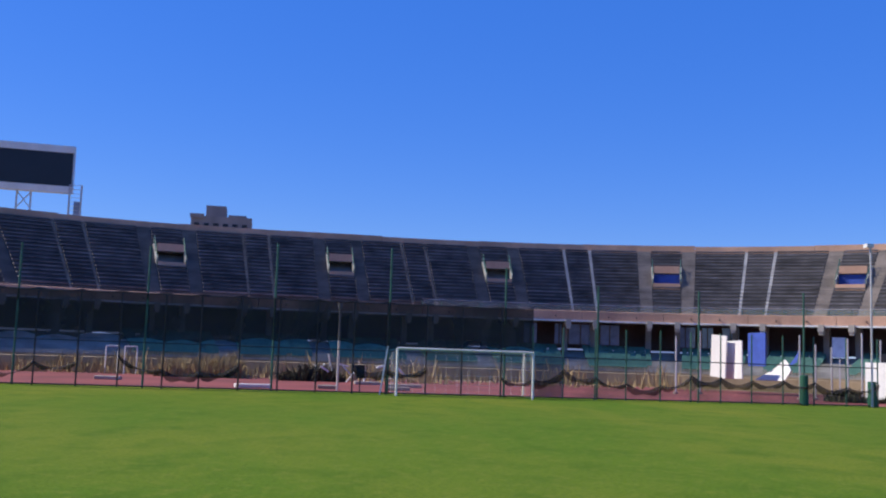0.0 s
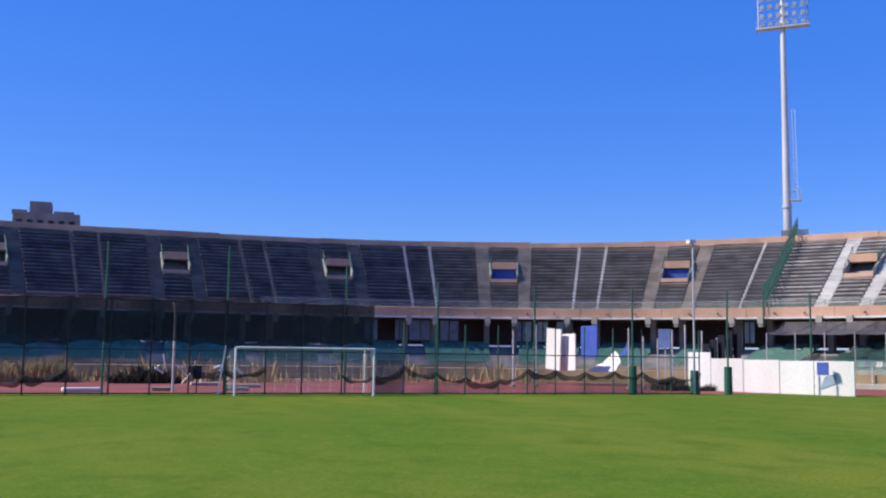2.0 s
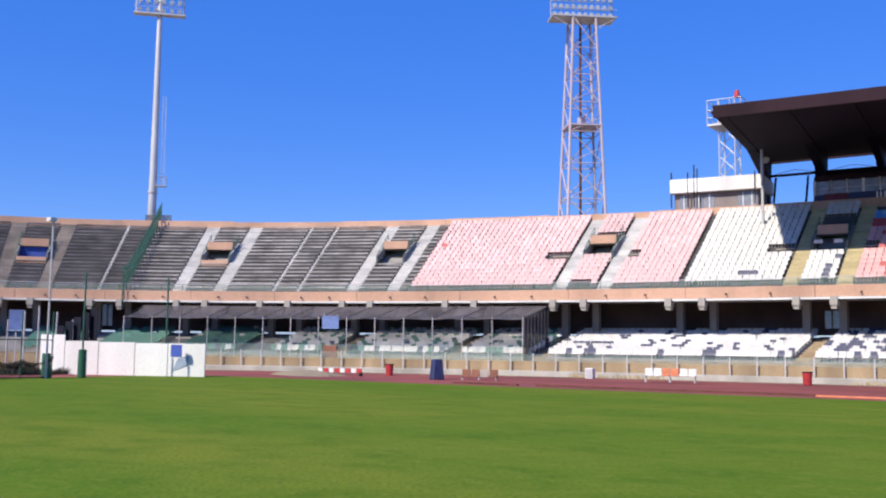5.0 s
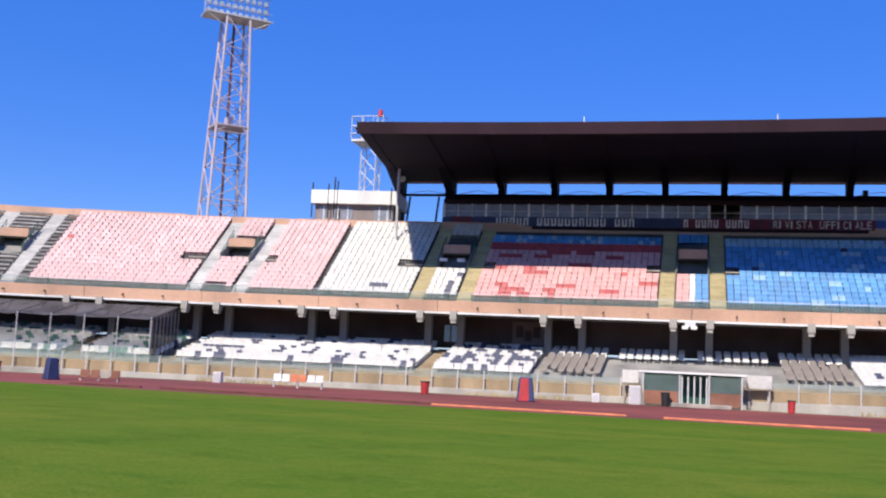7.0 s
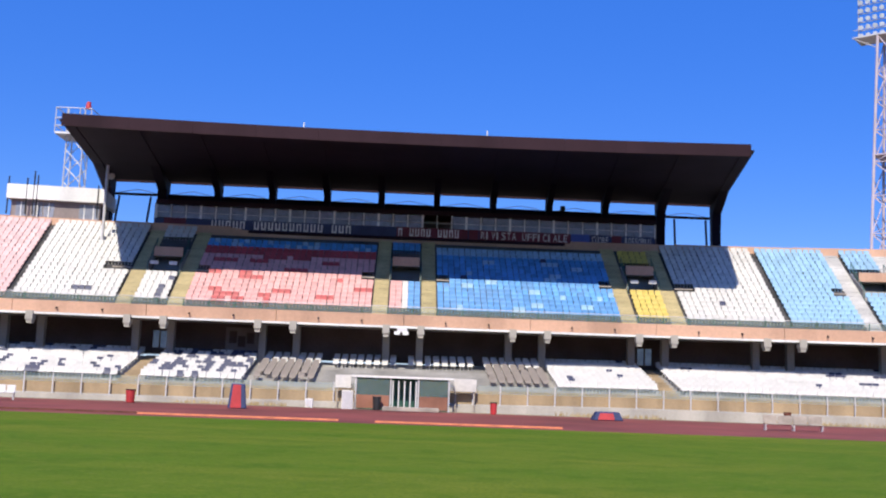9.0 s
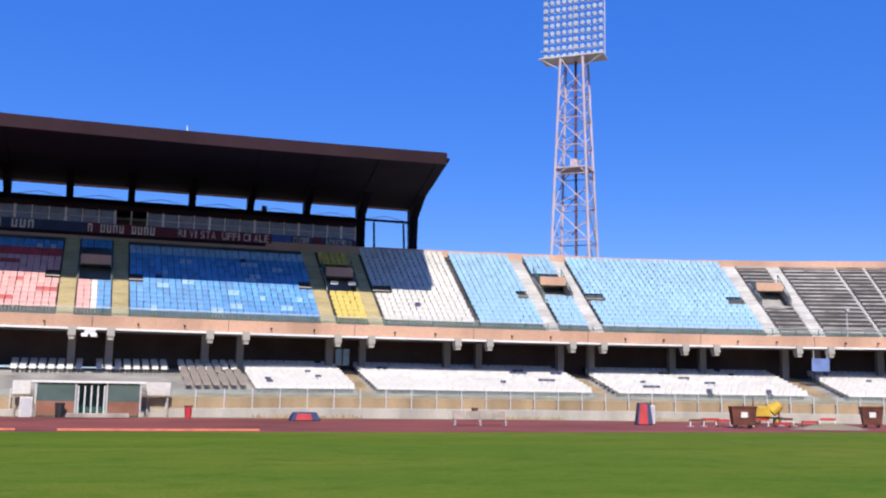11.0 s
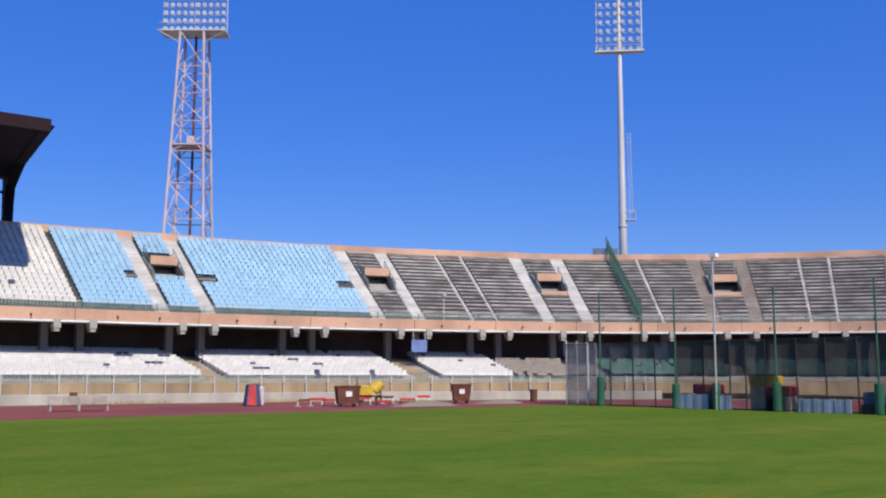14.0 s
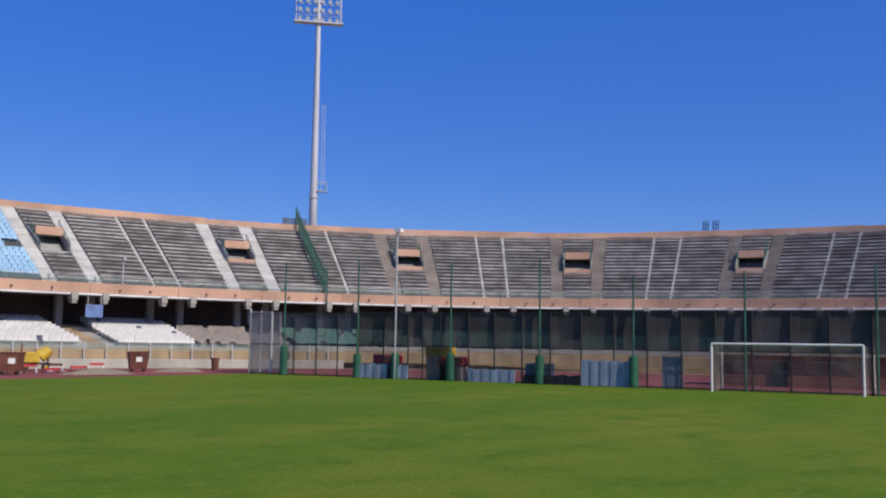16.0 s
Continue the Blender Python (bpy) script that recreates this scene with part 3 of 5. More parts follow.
# ---------------------------------------------------------------- goals
def goal(x, sg):
    g = thing("football_goal", "white football goal with a sagging pale net", "goal", group="goals")
    r = 0.06
    for y in (-3.72, 3.72):
        part("post", Shape().bar((x, y, 0), (x, y, 2.5), r, n=12), M["white"], g)
        part("net_pole", Shape().bar((x + sg * 2.6, y * 1.04, 0), (x + sg * 2.5, y * 1.04, 2.45), 0.045, n=8), M["white"], g)
    part("crossbar", Shape().bar((x, -3.72, 2.5), (x, 3.72, 2.5), r, n=12), M["white"], g)
    top, back = Shape(), Shape()
    n = 24
    for i in range(n + 1):
        y = -3.72 + 7.44 * i / n
        u = i / n
        sag = 0.22 * math.sin(math.pi * u) + 0.05 * math.sin(u * 19)
        top.v += [(x, y, 2.46), (x + sg * 1.2, y, 2.42 - sag), (x + sg * 2.4, y * 1.03, 2.35 - sag * 0.6)]
        back.v += [(x + sg * 2.4, y * 1.03, 2.35 - sag * 0.6), (x + sg * (2.35 + 0.1 * math.sin(u * 25)), y, 1.2), (x + sg * 2.3, y, 0.02)]
    for i in range(n):
        for k in (0, 1):
            a = i * 3 + k
            top.f.append((a, a + 1, a + 4, a + 3))
            back.f.append((a, a + 1, a + 4, a + 3))
    part("net_top", top, M["net_goal"], g)
    part("net_back", back, M["net_goal"], g)
    for y in (-3.72, 3.72):
        part("net_side", Shape().add([(x, y, 2.46), (x + sg * 2.4, y, 2.35), (x + sg * 2.3, y, 0.02), (x, y, 0.02)], [(0, 1, 2, 3)]), M["net_goal"], g)
    cords = Shape()
    for i in range(0, 13):
        y = -3.72 + 7.44 * i / 12
        cords.bar((x + sg * 2.4, y, 2.2), (x + sg * 2.3, y, 0.02), 0.005, n=3, caps=False)
    for k in range(4):
        z = 0.5 * k + 0.1
        cords.bar((x + sg * 2.32, -3.72, z), (x + sg * 2.32, 3.72, z), 0.005, n=3, caps=False)
    part("net_cords", cords, M["white"], g)


goal(-52.5, -1)
goal(52.5, 1)


# ---------------------------------------------------------------- fences behind the goals
def rod(name, x, y, z0, z1, r, material, parent, label=""):
    return part(name, Shape().bar((x, y, z0), (x, y, z1), r, n=8), material, parent, label)


left = thing("goal_fence", "dark green steel fence with torn nets behind the goal", "fence", group="goal fences")
XL = -54.0
ys = [-26.0, -24.1, -22.2, -20.1, -18.06, -15.83, -13.97, -11.94, -9.9, -7.88, -5.92, -4.1, -1.92, 0.06, 2.29, 4.1, 5.86, 7.74, 9.57, 11.63, 13.48, 15.31, 17.24, 19.2, 21.16, 23.26, 25.3]
for k, y in enumerate(ys):
    rod("post", XL, y, 0, 4.0 if y > 3.5 else 4.9, 0.045, M["black"] if y < 4 else M["green"], left)
part("mid_rail", Shape().bar((XL, ys[0], 2.35), (XL, ys[-1], 2.3), 0.03, n=6), M["black"], left)
part("top_rail", Shape().bar((XL, ys[0], 4.9), (XL, 3.6, 4.9), 0.03, n=6), M["black"], left)
part("foot_rail", Shape().bar((XL, ys[0], 0.08), (XL, ys[-1], 0.08), 0.04, n=6), M["black"], left)
for y, h in ((-23.2, 7.3), (-16.8, 7.4), (-10.2, 7.9), (-4.0, 7.95), (2.5, 7.2), (7.9, 6.4), (14.0, 6.4), (20.6, 6.6), (27.5, 6.6), (34.0, 6.6)):
    rod("tall_pole", XL - 0.1, y, 0, h, 0.06, M["green"], left)
rnd = random.Random(5)
hang = 0.9
for a, b in zip(ys[:-1], ys[1:]):
    if a < 3.5:
        sh = Shape()
        n = 4
        zs = 2.5 + rnd.uniform(-0.12, 0.2)
        for i in range(n + 1):
            y = a + (b - a) * i / n
            bulge = 0.12 * math.sin(math.pi * i / n) * rnd.uniform(0.3, 1)
            sh.v += [(XL - bulge, y, zs + 0.15 * math.sin(math.pi * i / n)), (XL - bulge * 1.5, y, 3.7), (XL, y, 5.0 - 0.12 * math.sin(math.pi * i / n))]
        for i in range(n):
            for q in (0, 1):
                k = i * 3 + q
                sh.f.append((k, k + 1, k + 4, k + 3))
        part("net_panel", sh, M["net"], left, "dark shade netting")
    if 3.5 < a < 26 or a < 3.5:
        # low net hanging in swags
        sh = Shape()
        n = 8
        za, zb = hang, rnd.uniform(0.65, 1.7)
        hang = zb
        thick = rnd.uniform(0.12, 0.4)
        for i in range(n + 1):
            u = i / n
            z = za + (zb - za) * u - 0.35 * math.sin(math.pi * u)
            y = a + (b - a) * u
            sh.v += [(XL + 0.12, y, z), (XL + 0.22, y, z - thick / 2), (XL + 0.12, y, z - thick - 0.12 * math.sin(u * 9))]
        for i in range(n):
            for q in (0, 1):
                k = i * 3 + q
                sh.f.append((k, k + 1, k + 4, k + 3))
        if a > 3.0 or rnd.random() < 0.5:
            part("net_swag", sh, M["net_black"], left, "torn black net hanging in swags")
            if a > 3.0:
                low = Shape()
                for i in range(n + 1):
                    x, y, z = sh.v[i * 3 + 2]
                    low.v += [(x, y, z), (x - 0.1 - 0.06 * math.sin(i * 1.7), y, 0.05)]
                low.f = [(2 * i, 2 * i + 1, 2 * i + 3, 2 * i + 2) for i in range(n)]
                part("net_curtain", low, M["net_tan"], left, "thin tan netting down to the ground")
for y0, y1 in ((4.0, 5.9),):
    part("net_panel", Shape().add([(XL + 0.03, y0, 0.1), (XL + 0.06, y1, 0.1), (XL + 0.03, y1, 2.3), (XL + 0.05, y0, 2.3)], [(0, 1, 2, 3)]), M["net_light"], left, "brownish netting")

right = thing("goal_fence", "tall fence with dark shade netting behind the goal", "fence", group="goal fences")
XR = 54.0
ys = [36.9, 34.9, 32.9, 30.99, 29.2, 27.5, 25.5, 23.6, 22.5, 21.18, 19.17, 17.37, 15.51, 13.66, 11.71, 9.7, 7.74, 5.8, 3.93, 1.97, 0.0, -1.92, -3.9, -5.9, -7.9, -9.9, -11.9, -13.9]
for k, y in enumerate(ys):
    rod("post", XR, y, 0, 4.3, 0.05, M["galv"] if y > 34 else M["black"], right)
for z in (2.1, 4.25, 0.08):
    part("rail", Shape().bar((XR, ys[0], z), (XR, ys[-1], z), 0.03, n=6), M["black"], right)
for y, h, c in ((33.7, 7.8, "green"), (27.5, 7.8, "green"), (20.4, 7.4, "green"), (14.3, 7.5, "green"), (8.5, 6.3, "green"), (2.3, 6.4, "green"), (-4.2, 6.5, "green"), (-10.5, 6.5, "green")):
    rod("tall_pole", XR - 0.12, y, 0, h, 0.06, M[c], right)
for a, b in zip(ys[:-1], ys[1:]):
    sh, low = Shape(), Shape()
    n = 4
    for i in range(n + 1):
        u = i / n
        y = a + (b - a) * u
        g = 0.1 * math.sin(math.pi * u) * rnd.uniform(0.2, 1)
        sh.v += [(XR + 0.05 + g, y, 2.1), (XR + 0.05 + g, y, 3.2), (XR + 0.04, y, 4.25 - 0.05 * math.sin(math.pi * u))]
        low.v += [(XR + 0.04 + g, y, 0.1), (XR + 0.05 + g, y, 1.2), (XR + 0.05 + g, y, 2.08)]
    for i in range(n):
        for q in range(2):
            k = i * 3 + q
            sh.f.append((k, k + 1, k + 4, k + 3))
            low.f.append((k, k + 1, k + 4, k + 3))
    part("net_panel", sh, M["net_light"] if a > 28 else M["net_upper"], right, "grey shade netting" if a > 28 else "dark shade netting")
    part("net_panel", low, M["net_light"] if a > 34 else M["net_lower"], right, "thin grey netting")
sh = Shape().add([(XR, 36.9, 0.1), (XR + 7, 40.0, 0.1), (XR + 7, 40.0, 4.6), (XR, 36.9, 4.4)], [(0, 1, 2, 3)])
part("net_panel", sh, M["net_light"], right, "grey shade netting")
for i in range(4):
    u = i / 3
    rod("post", XR + 7 * u, 36.9 + 3.1 * u, 0, 4.6, 0.05, M["galv"], right)


def pads(x, yy, group):
    for y, h in yy:
        p = thing("pole_padding", "green foam padding wrapped round a pole", "padding", group=group)
        bevelled(part("cover", Shape().bar((x, y, 0), (x, y, h), 0.27, 0.25, n=12), M["pad"], p), 0.04)
        part("strap", Shape().bar((x, y, h * 0.6), (x, y, h * 0.6 + 0.06), 0.285, n=12), M["green"], p)


pads(XR - 0.12, ((33.7, 2.0), (27.5, 1.55), (24.5, 1.65), (20.4, 1.7), (14.3, 1.7), (8.5, 1.75)), "padded poles")
pads(XL - 0.1, ((20.6, 1.75), (27.5, 1.75), (25.0, 1.5), (34.0, 1.9)), "padded poles")
for x, y, h in ((XL + 0.3, 24.75, 9.5), (XR - 0.3, 24.4, 9.5)):
    p = thing("lamp_pole", "slim grey lamp pole beside the fence", "lamp pole", group="lamp poles")
    rod("shaft", x, y, 0, h, 0.06, M["galv"], p)
    part("lamp_head", Shape().box(x - 0.2, y - 0.35, h - 0.05, x + 0.2, y + 0.1, h + 0.18), M["white"], p, "white lamp head")
p = thing("lamp_pole", "short grey pole with a round white lamp", "lamp pole")
rod("shaft", -58.0, -6.4, 0, 4.75, 0.07, M["galv"], p)
part("lamp_head", Shape().bar((-58.0, -6.4, 4.7), (-58.0, -6.4, 5.0), 0.12, 0.17, n=10), M["white"], p)
p = thing("net_support", "leaning white pole beside the goal", "pole")
part("shaft", Shape().bar((-53.2, -4.5, 0), (-53.6, -4.1, 2.6), 0.04, n=8), M["white"], p)


# ---------------------------------------------------------------- floodlights
def lamp_bank(parent, w, h, cols, rows, z, face=-1):
    """Lamps on a grid of rails; local x across, y to the back."""
    body = Shape()
    for i in range(rows):
        zz = z + 0.35 + i * (h - 0.6) / (rows - 1)
        part("rail", Shape().box(-w / 2, -0.05, zz - 0.35, w / 2, 0.05, zz - 0.28), M["galv"], parent)
        for k in range(cols):
            x = -w / 2 + w * (k + 0.5) / cols
            lamp = part("lamp", Shape().bar((x, 0.12, zz), (x, -0.35, zz - 0.08), 0.14, 0.27, n=8), M["galv"], parent)
            part("lens", Shape().bar((x, -0.35, zz - 0.08), (x, -0.37, zz - 0.085), 0.25, n=8), M["lamp"], lamp)
    for x in (-w / 2, 0, w / 2):
        part("upright", Shape().box(x - 0.05, 0.02, z, x + 0.05, 0.1, z + h), M["galv"], parent)


def mast(az, dist, head):
    a = radians(az)
    m = thing("floodlight_mast", "tall tapered grey floodlight mast with a lamp bank", "floodlight", group="floodlight masts")
    part("shaft", Shape().bar((0, 0, 0), (0, 0, head + 8.6), 0.62, 0.22, n=14), M["galv"], m)
    part("collar", Shape().bar((0, 0, 19.5), (0, 0, 19.75), 0.56, n=14), M["galv"], m)
    part("platform", Shape().box(0.35, -0.5, 20.3, 1.5, 0.5, 20.4).box(1.44, -0.5, 20.4, 1.5, 0.5, 21.5).box(0.4, -0.5, 21.45, 1.5, -0.45, 21.5).box(0.4, 0.45, 21.45, 1.5, 0.5, 21.5), M["galv"], m)
    ladder = Shape().bar((0.85, 0, 20.4), (0.75, 0, 31.0), 0.03, n=6).bar((1.2, 0, 20.4), (1.1, 0, 31.0), 0.03, n=6)
    for i in range(26):
        ladder.bar((0.84, 0, 20.8 + 0.4 * i), (1.15, 0, 20.8 + 0.4 * i), 0.02, n=4)
    part("ladder", ladder, M["galv"], m)
    part("gantry", Shape().box(-2.95, -0.6, head - 0.25, 2.95, 0.5, head - 0.08), M["galv"], m)
    part("gantry_rail", Shape().bar((-2.95, -0.6, head + 0.6), (2.95, -0.6, head + 0.6), 0.03, n=6), M["galv"], m)
    bank = part("lamp_frame", Shape().box(-2.8, 0.1, head, -2.7, 0.2, head + 8.4).box(2.7, 0.1, head, 2.8, 0.2, head + 8.4), M["galv"], m)
    lamp_bank(m, 5.4, 8.2, 6, 8, head)
    p = EYE + Vector((math.sin(a), math.cos(a), 0)) * dist
    m.matrix_world = Matrix.Translation((p.x, p.y, 0)) @ Matrix.Rotation(math.atan2(-p.x, p.y) * 0.85, 4, "Z")
    return m


mast(-51.35, 119.0, 40.9)
mast(51.8, 119.0, 41.2)


def tower(az, dist, head, turn):
    a = radians(az)
    t = thing("floodlight_tower", "red and white steel lattice floodlight tower", "floodlight", group="floodlight towers")

    def corner(k, z):
        w = (5.5 - 2.9 * z / head) / 2
        return Vector((w * (1, 1, -1, -1)[k], w * (1, -1, -1, 1)[k], z))
    for k in range(4):
        part("leg", Shape().bar(corner(k, 0), corner(k, head), 0.17, 0.14, n=8), M["lattice"], t)
    levels = [0, 5, 9.8, 14.4, 18.7, 22.7, 26.3, 29.7, 32.9, 36.0, head]
    for lo, hi in zip(levels[:-1], levels[1:]):
        for k in range(4):
            q = (k + 1) % 4
            part("brace", Shape().bar(corner(k, lo), corner(q, hi), 0.07, n=6).bar(corner(q, lo), corner(k, (lo + hi) / 2), 0.05, n=6), M["lattice"], t)
            part("tie", Shape().bar(corner(k, hi), corner(q, hi), 0.06, n=6), M["lattice"], t)
    w = 1.9
    part("landing", Shape().box(-w, -w, 27.0, w, w, 27.15).box(-0.4, -0.4, 27.15, 0.4, 0.4, 28.3), M["lattice"], t)
    part("cable_tray", Shape().box(-0.12, 0.6, 0, 0.12, 0.8, head), M["rust"], t, "rusty cable tray")
    part("gantry", Shape().box(-3.7, -1.5, head, 3.7, 1.3, head + 0.15), M["galv"], t)
    part("gantry_rail", Shape().bar((-3.7, -1.5, head + 0.9), (3.7, -1.5, head + 0.9), 0.04, n=6).bar((-3.9, -1.4, head + 0.1), (-1.4, -1.2, head - 1.3), 0.05, n=6).bar((3.9, -1.4, head + 0.1), (1.4, -1.2, head - 1.3), 0.05, n=6), M["galv"], t)
    lamp_bank(t, 7.2, 9.0, 10, 10, head + 0.3)
    p = EYE + Vector((math.sin(a), math.cos(a), 0)) * dist
    t.matrix_world = Matrix.Translation((p.x, p.y, 0)) @ Matrix.Rotation(math.atan2(-p.x, p.y) + turn, 4, "Z")


tower(-26.9, 112.0, 39.6, 0.2)
tower(26.95, 112.0, 40.1, -0.2)

# ---------------------------------------------------------------- on and behind the rim
sb = thing("scoreboard", "large black scoreboard with a pale frame above the rim", "scoreboard")
tilt = Matrix.Translation((-111.5, -31.6, 0)) @ Matrix.Rotation(radians(90 + 6), 4, "Z")
part("screen", Shape().box(-20, 0.0, 19.0, -0.15, 0.15, 22.6, tilt), M["screen"], sb)
part("casing", Shape().box(-20, 0.16, 18.3, 0, 1.2, 23.3, tilt), M["galv"], sb)
part("top_frame", Shape().box(-20, -0.1, 22.6, 0, 0.16, 23.35, tilt), M["white"], sb, "pale frame strip")
part("bottom_frame", Shape().box(-20, -0.1, 18.25, 0, 0.16, 18.95, tilt), M["white"], sb, "pale frame strip")
part("edge_frame", Shape().box(-0.15, -0.1, 18.95, 0, 0.16, 22.6, tilt), M["galv"], sb)
for k in range(4):
    x = -4.9 - k * 4.5
    sh = Shape()
    for o in (-0.7, 0.7):
        sh.beam(tilt @ Vector((x + o, 0.6, 14.5)), tilt @ Vector((x + o, 0.6, 18.3)), 0.16, 0.16)
    sh.beam(tilt @ Vector((x - 0.7, 0.6, 16.4)), tilt @ Vector((x + 0.7, 0.6, 18.2)), 0.1, 0.1).beam(tilt @ Vector((x + 0.7, 0.6, 16.4)), tilt @ Vector((x - 0.7, 0.6, 18.2)), 0.1, 0.1)
    part("support", sh, M["galv"], sb)
cage = Shape()
for o in (-0.3, 0.9):
    cage.bar(tilt @ Vector((o, -0.2, 15.4)), tilt @ Vector((o, -0.2, 19.2)), 0.07, n=6).bar(tilt @ Vector((o, 0.7, 15.4)), tilt @ Vector((o, 0.7, 19.2)), 0.07, n=6)
for i in range(9):
    z = 15.5 + 0.45 * i
    cage.bar(tilt @ Vector((-0.3, -0.2, z)), tilt @ Vector((0.9, -0.2, z)), 0.03, n=4)
part("ladder_cage", cage, M["galv"], sb)
part("cabinet", Shape().box(0.2, 0.0, 15.5, 0.9, 0.5, 17.4, tilt), M["sheet_blue"], sb)

bl = thing("apartment_building", "distant grey apartment block rising behind the stand", "building")
part("wall", Shape().box(-228, -26.7, 0, -216, -14.0, 30.2), M["stucco"], bl)
part("roof_tower", Shape().box(-226, -23.8, 30.2, -219, -19.6, 32.9), M["stucco"], bl)
part("parapet", Shape().box(-215.9, -26.9, 29.7, -215.6, -24.0, 30.6), M["stucco"], bl)
part("roof_house", Shape().box(-222, -19.0, 30.2, -218, -15.2, 30.9), M["stucco"], bl)
for i in range(6):
    w = part("window", Shape().box(-215.98, -26.0 + 2.0 * i, 27.2, -215.9, -24.9 + 2.0 * i, 28.7), M["screen"], bl)
for y in (21.3, 22.5):
    st = thing("chimney", "dark lattice chimney stub behind the rim", "chimney", group="chimney stubs")
    sh = Shape()
    for o in (-0.3, 0, 0.3):
        sh.bar((118, y + o, 0), (118, y + o, 17.6), 0.06, n=6)
    for i in range(8):
        sh.bar((118, y - 0.3, 13.5 + i * 0.5), (118, y + 0.3, 13.8 + i * 0.5), 0.04, n=5)
    part("shaft", sh, M["navy"], st)

# control cabin beside the roof, with aerials and a lattice mast
cabin = thing("control_cabin", "flat roofed pale control cabin on the rim", "cabin")
cm = on_oval(-30.2, 13.6)
part("wall", Shape().box(-4.2, 0.3, 14.2, 3.6, 5.0, 17.0, cm), M["stucco"], cabin, "grey cabin wall")
part("roof", Shape().box(-4.5, -0.3, 17.0, 4.0, 5.4, 18.3, cm), M["white"], cabin, "thick white flat roof")
for x in (-3.3, -1.9, -0.9, 2.2, 3.0):
    w = part("window", Shape().box(x - 0.45, 0.24, 15.2, x + 0.45, 0.3, 16.8, cm), M["window"], cabin)
    part("frame", Shape().box(x - 0.5, 0.2, 15.1, x + 0.5, 0.25, 15.2, cm).box(x - 0.04, 0.2, 15.2, x + 0.04, 0.25, 16.8, cm), M["white"], w)
for x, y, h in ((-4.4, -0.2, 19.0), (-2.8, -0.25, 18.9), (-2.2, -0.25, 19.6), (-1.9, -0.25, 19.2), (3.4, -0.3, 18.6)):
    part("aerial", Shape().bar(cm @ Vector((x, y, 15.6)), cm @ Vector((x, y, h)), 0.07, n=6), M["black"], cabin)
dish = cm @ Vector((4.3, 0.5, 19.6))
part("dish", Shape().bar(dish, dish + Vector((0, -0.12, 0.04)), 0.12, 0.34, n=12), M["white"], cabin)
pole = thing("flag_pole", "grey steel pole standing among the white seats", "pole")
part("shaft", Shape().bar(oval(-25.8, 10.3, 12.2), oval(-25.8, 10.3, 19.9), 0.13, n=10), M["galv"], pole)
part("foot", Shape().box(-0.8, -0.4, 0, 0.8, 0.4, 0.35, on_oval(-25.8, 10.1, 12.2)), M["black"], pole)

lm = thing("lattice_mast", "grey lattice mast with a railed platform behind the roof", "mast")
c = EYE + Vector((math.sin(radians(-18.65)), math.cos(radians(-18.65)), 0)) * 103
for k in range(4):
    o = Vector(((1, 1, -1, -1)[k] * 0.8, (1, -1, -1, 1)[k] * 0.8, 0))
    part("leg", Shape().bar((c.x + o.x, c.y + o.y, 0), (c.x + o.x, c.y + o.y, 27.3), 0.08, n=6), M["galv"], lm)
for i in range(8):
    z = 12 + i * 1.6
    sh = Shape()
    for k in range(4):
        a = Vector(((1, 1, -1, -1)[k] * 0.8, (1, -1, -1, 1)[k] * 0.8, z)) + Vector((c.x, c.y, 0))
        b = Vector(((1, -1, -1, 1)[k] * 0.8, (-1, -1, 1, 1)[k] * 0.8, z + 1.6)) + Vector((c.x, c.y, 0))
        sh.bar(a, b, 0.05, n=5)
    part("brace", sh, M["galv"], lm)
part("platform", Shape().box(c.x - 1.7, c.y - 1.7, 24.6, c.x + 1.7, c.y + 1.7, 24.8), M["galv"], lm)
sh = Shape()
for z in (25.4, 26.2, 27.2):
    for a, b in (((-1.7, -1.7), (1.7, -1.7)), ((1.7, -1.7), (1.7, 1.7)), ((-1.7, 1.7), (-1.7, -1.7))):
        sh.bar((c.x + a[0], c.y + a[1], z), (c.x + b[0], c.y + b[1], z), 0.05, n=5)
for x in (-1.7, -0.6, 0.6, 1.7):
    sh.bar((c.x + x, c.y - 1.7, 24.8), (c.x + x, c.y - 1.7, 27.2), 0.05, n=5)
part("platform_rail", sh, M["galv"], lm)
part("beacon", Shape().bar((c.x + 1.3, c.y - 1.5, 27.2), (c.x + 1.3, c.y - 1.5, 27.9), 0.3, 0.2, n=10), M["red"], lm, "red beacon")

# green dividing fences running up the terrace
for sg in (-1, 1):
    df = thing("dividing_fence", "green slatted fence climbing the terrace steps", "fence", group="dividing fences")
    s = sg * 82.0
    for i in range(-1, 25):
        d = 0.2 + 0.6 * i
        if d > 15.2:
            break
        z = 7.2 + max(0, d - 0.9) * RISE / TREAD
        for o in (0, 0.3):
            part("slat", Shape().box(-0.025, d + o - 0.03, z + 0.02 - (1.6 if i == -1 else 0), 0.025, d + o + 0.03, z + 2.3, on_oval(s)), M["green"], df)
    part("rail", Shape().beam(oval(s, 0.4, 9.2), oval(s, 14.6, 16.7), 0.08, 0.08).beam(oval(s, 0.4, 7.9), oval(s, 14.6, 15.4), 0.08, 0.08), M["green"], df)
    part("end_frame", Shape().box(-1.6, 14.3, 15.2, 1.2, 14.4, 16.2, on_oval(s)), M["net_light"], df)

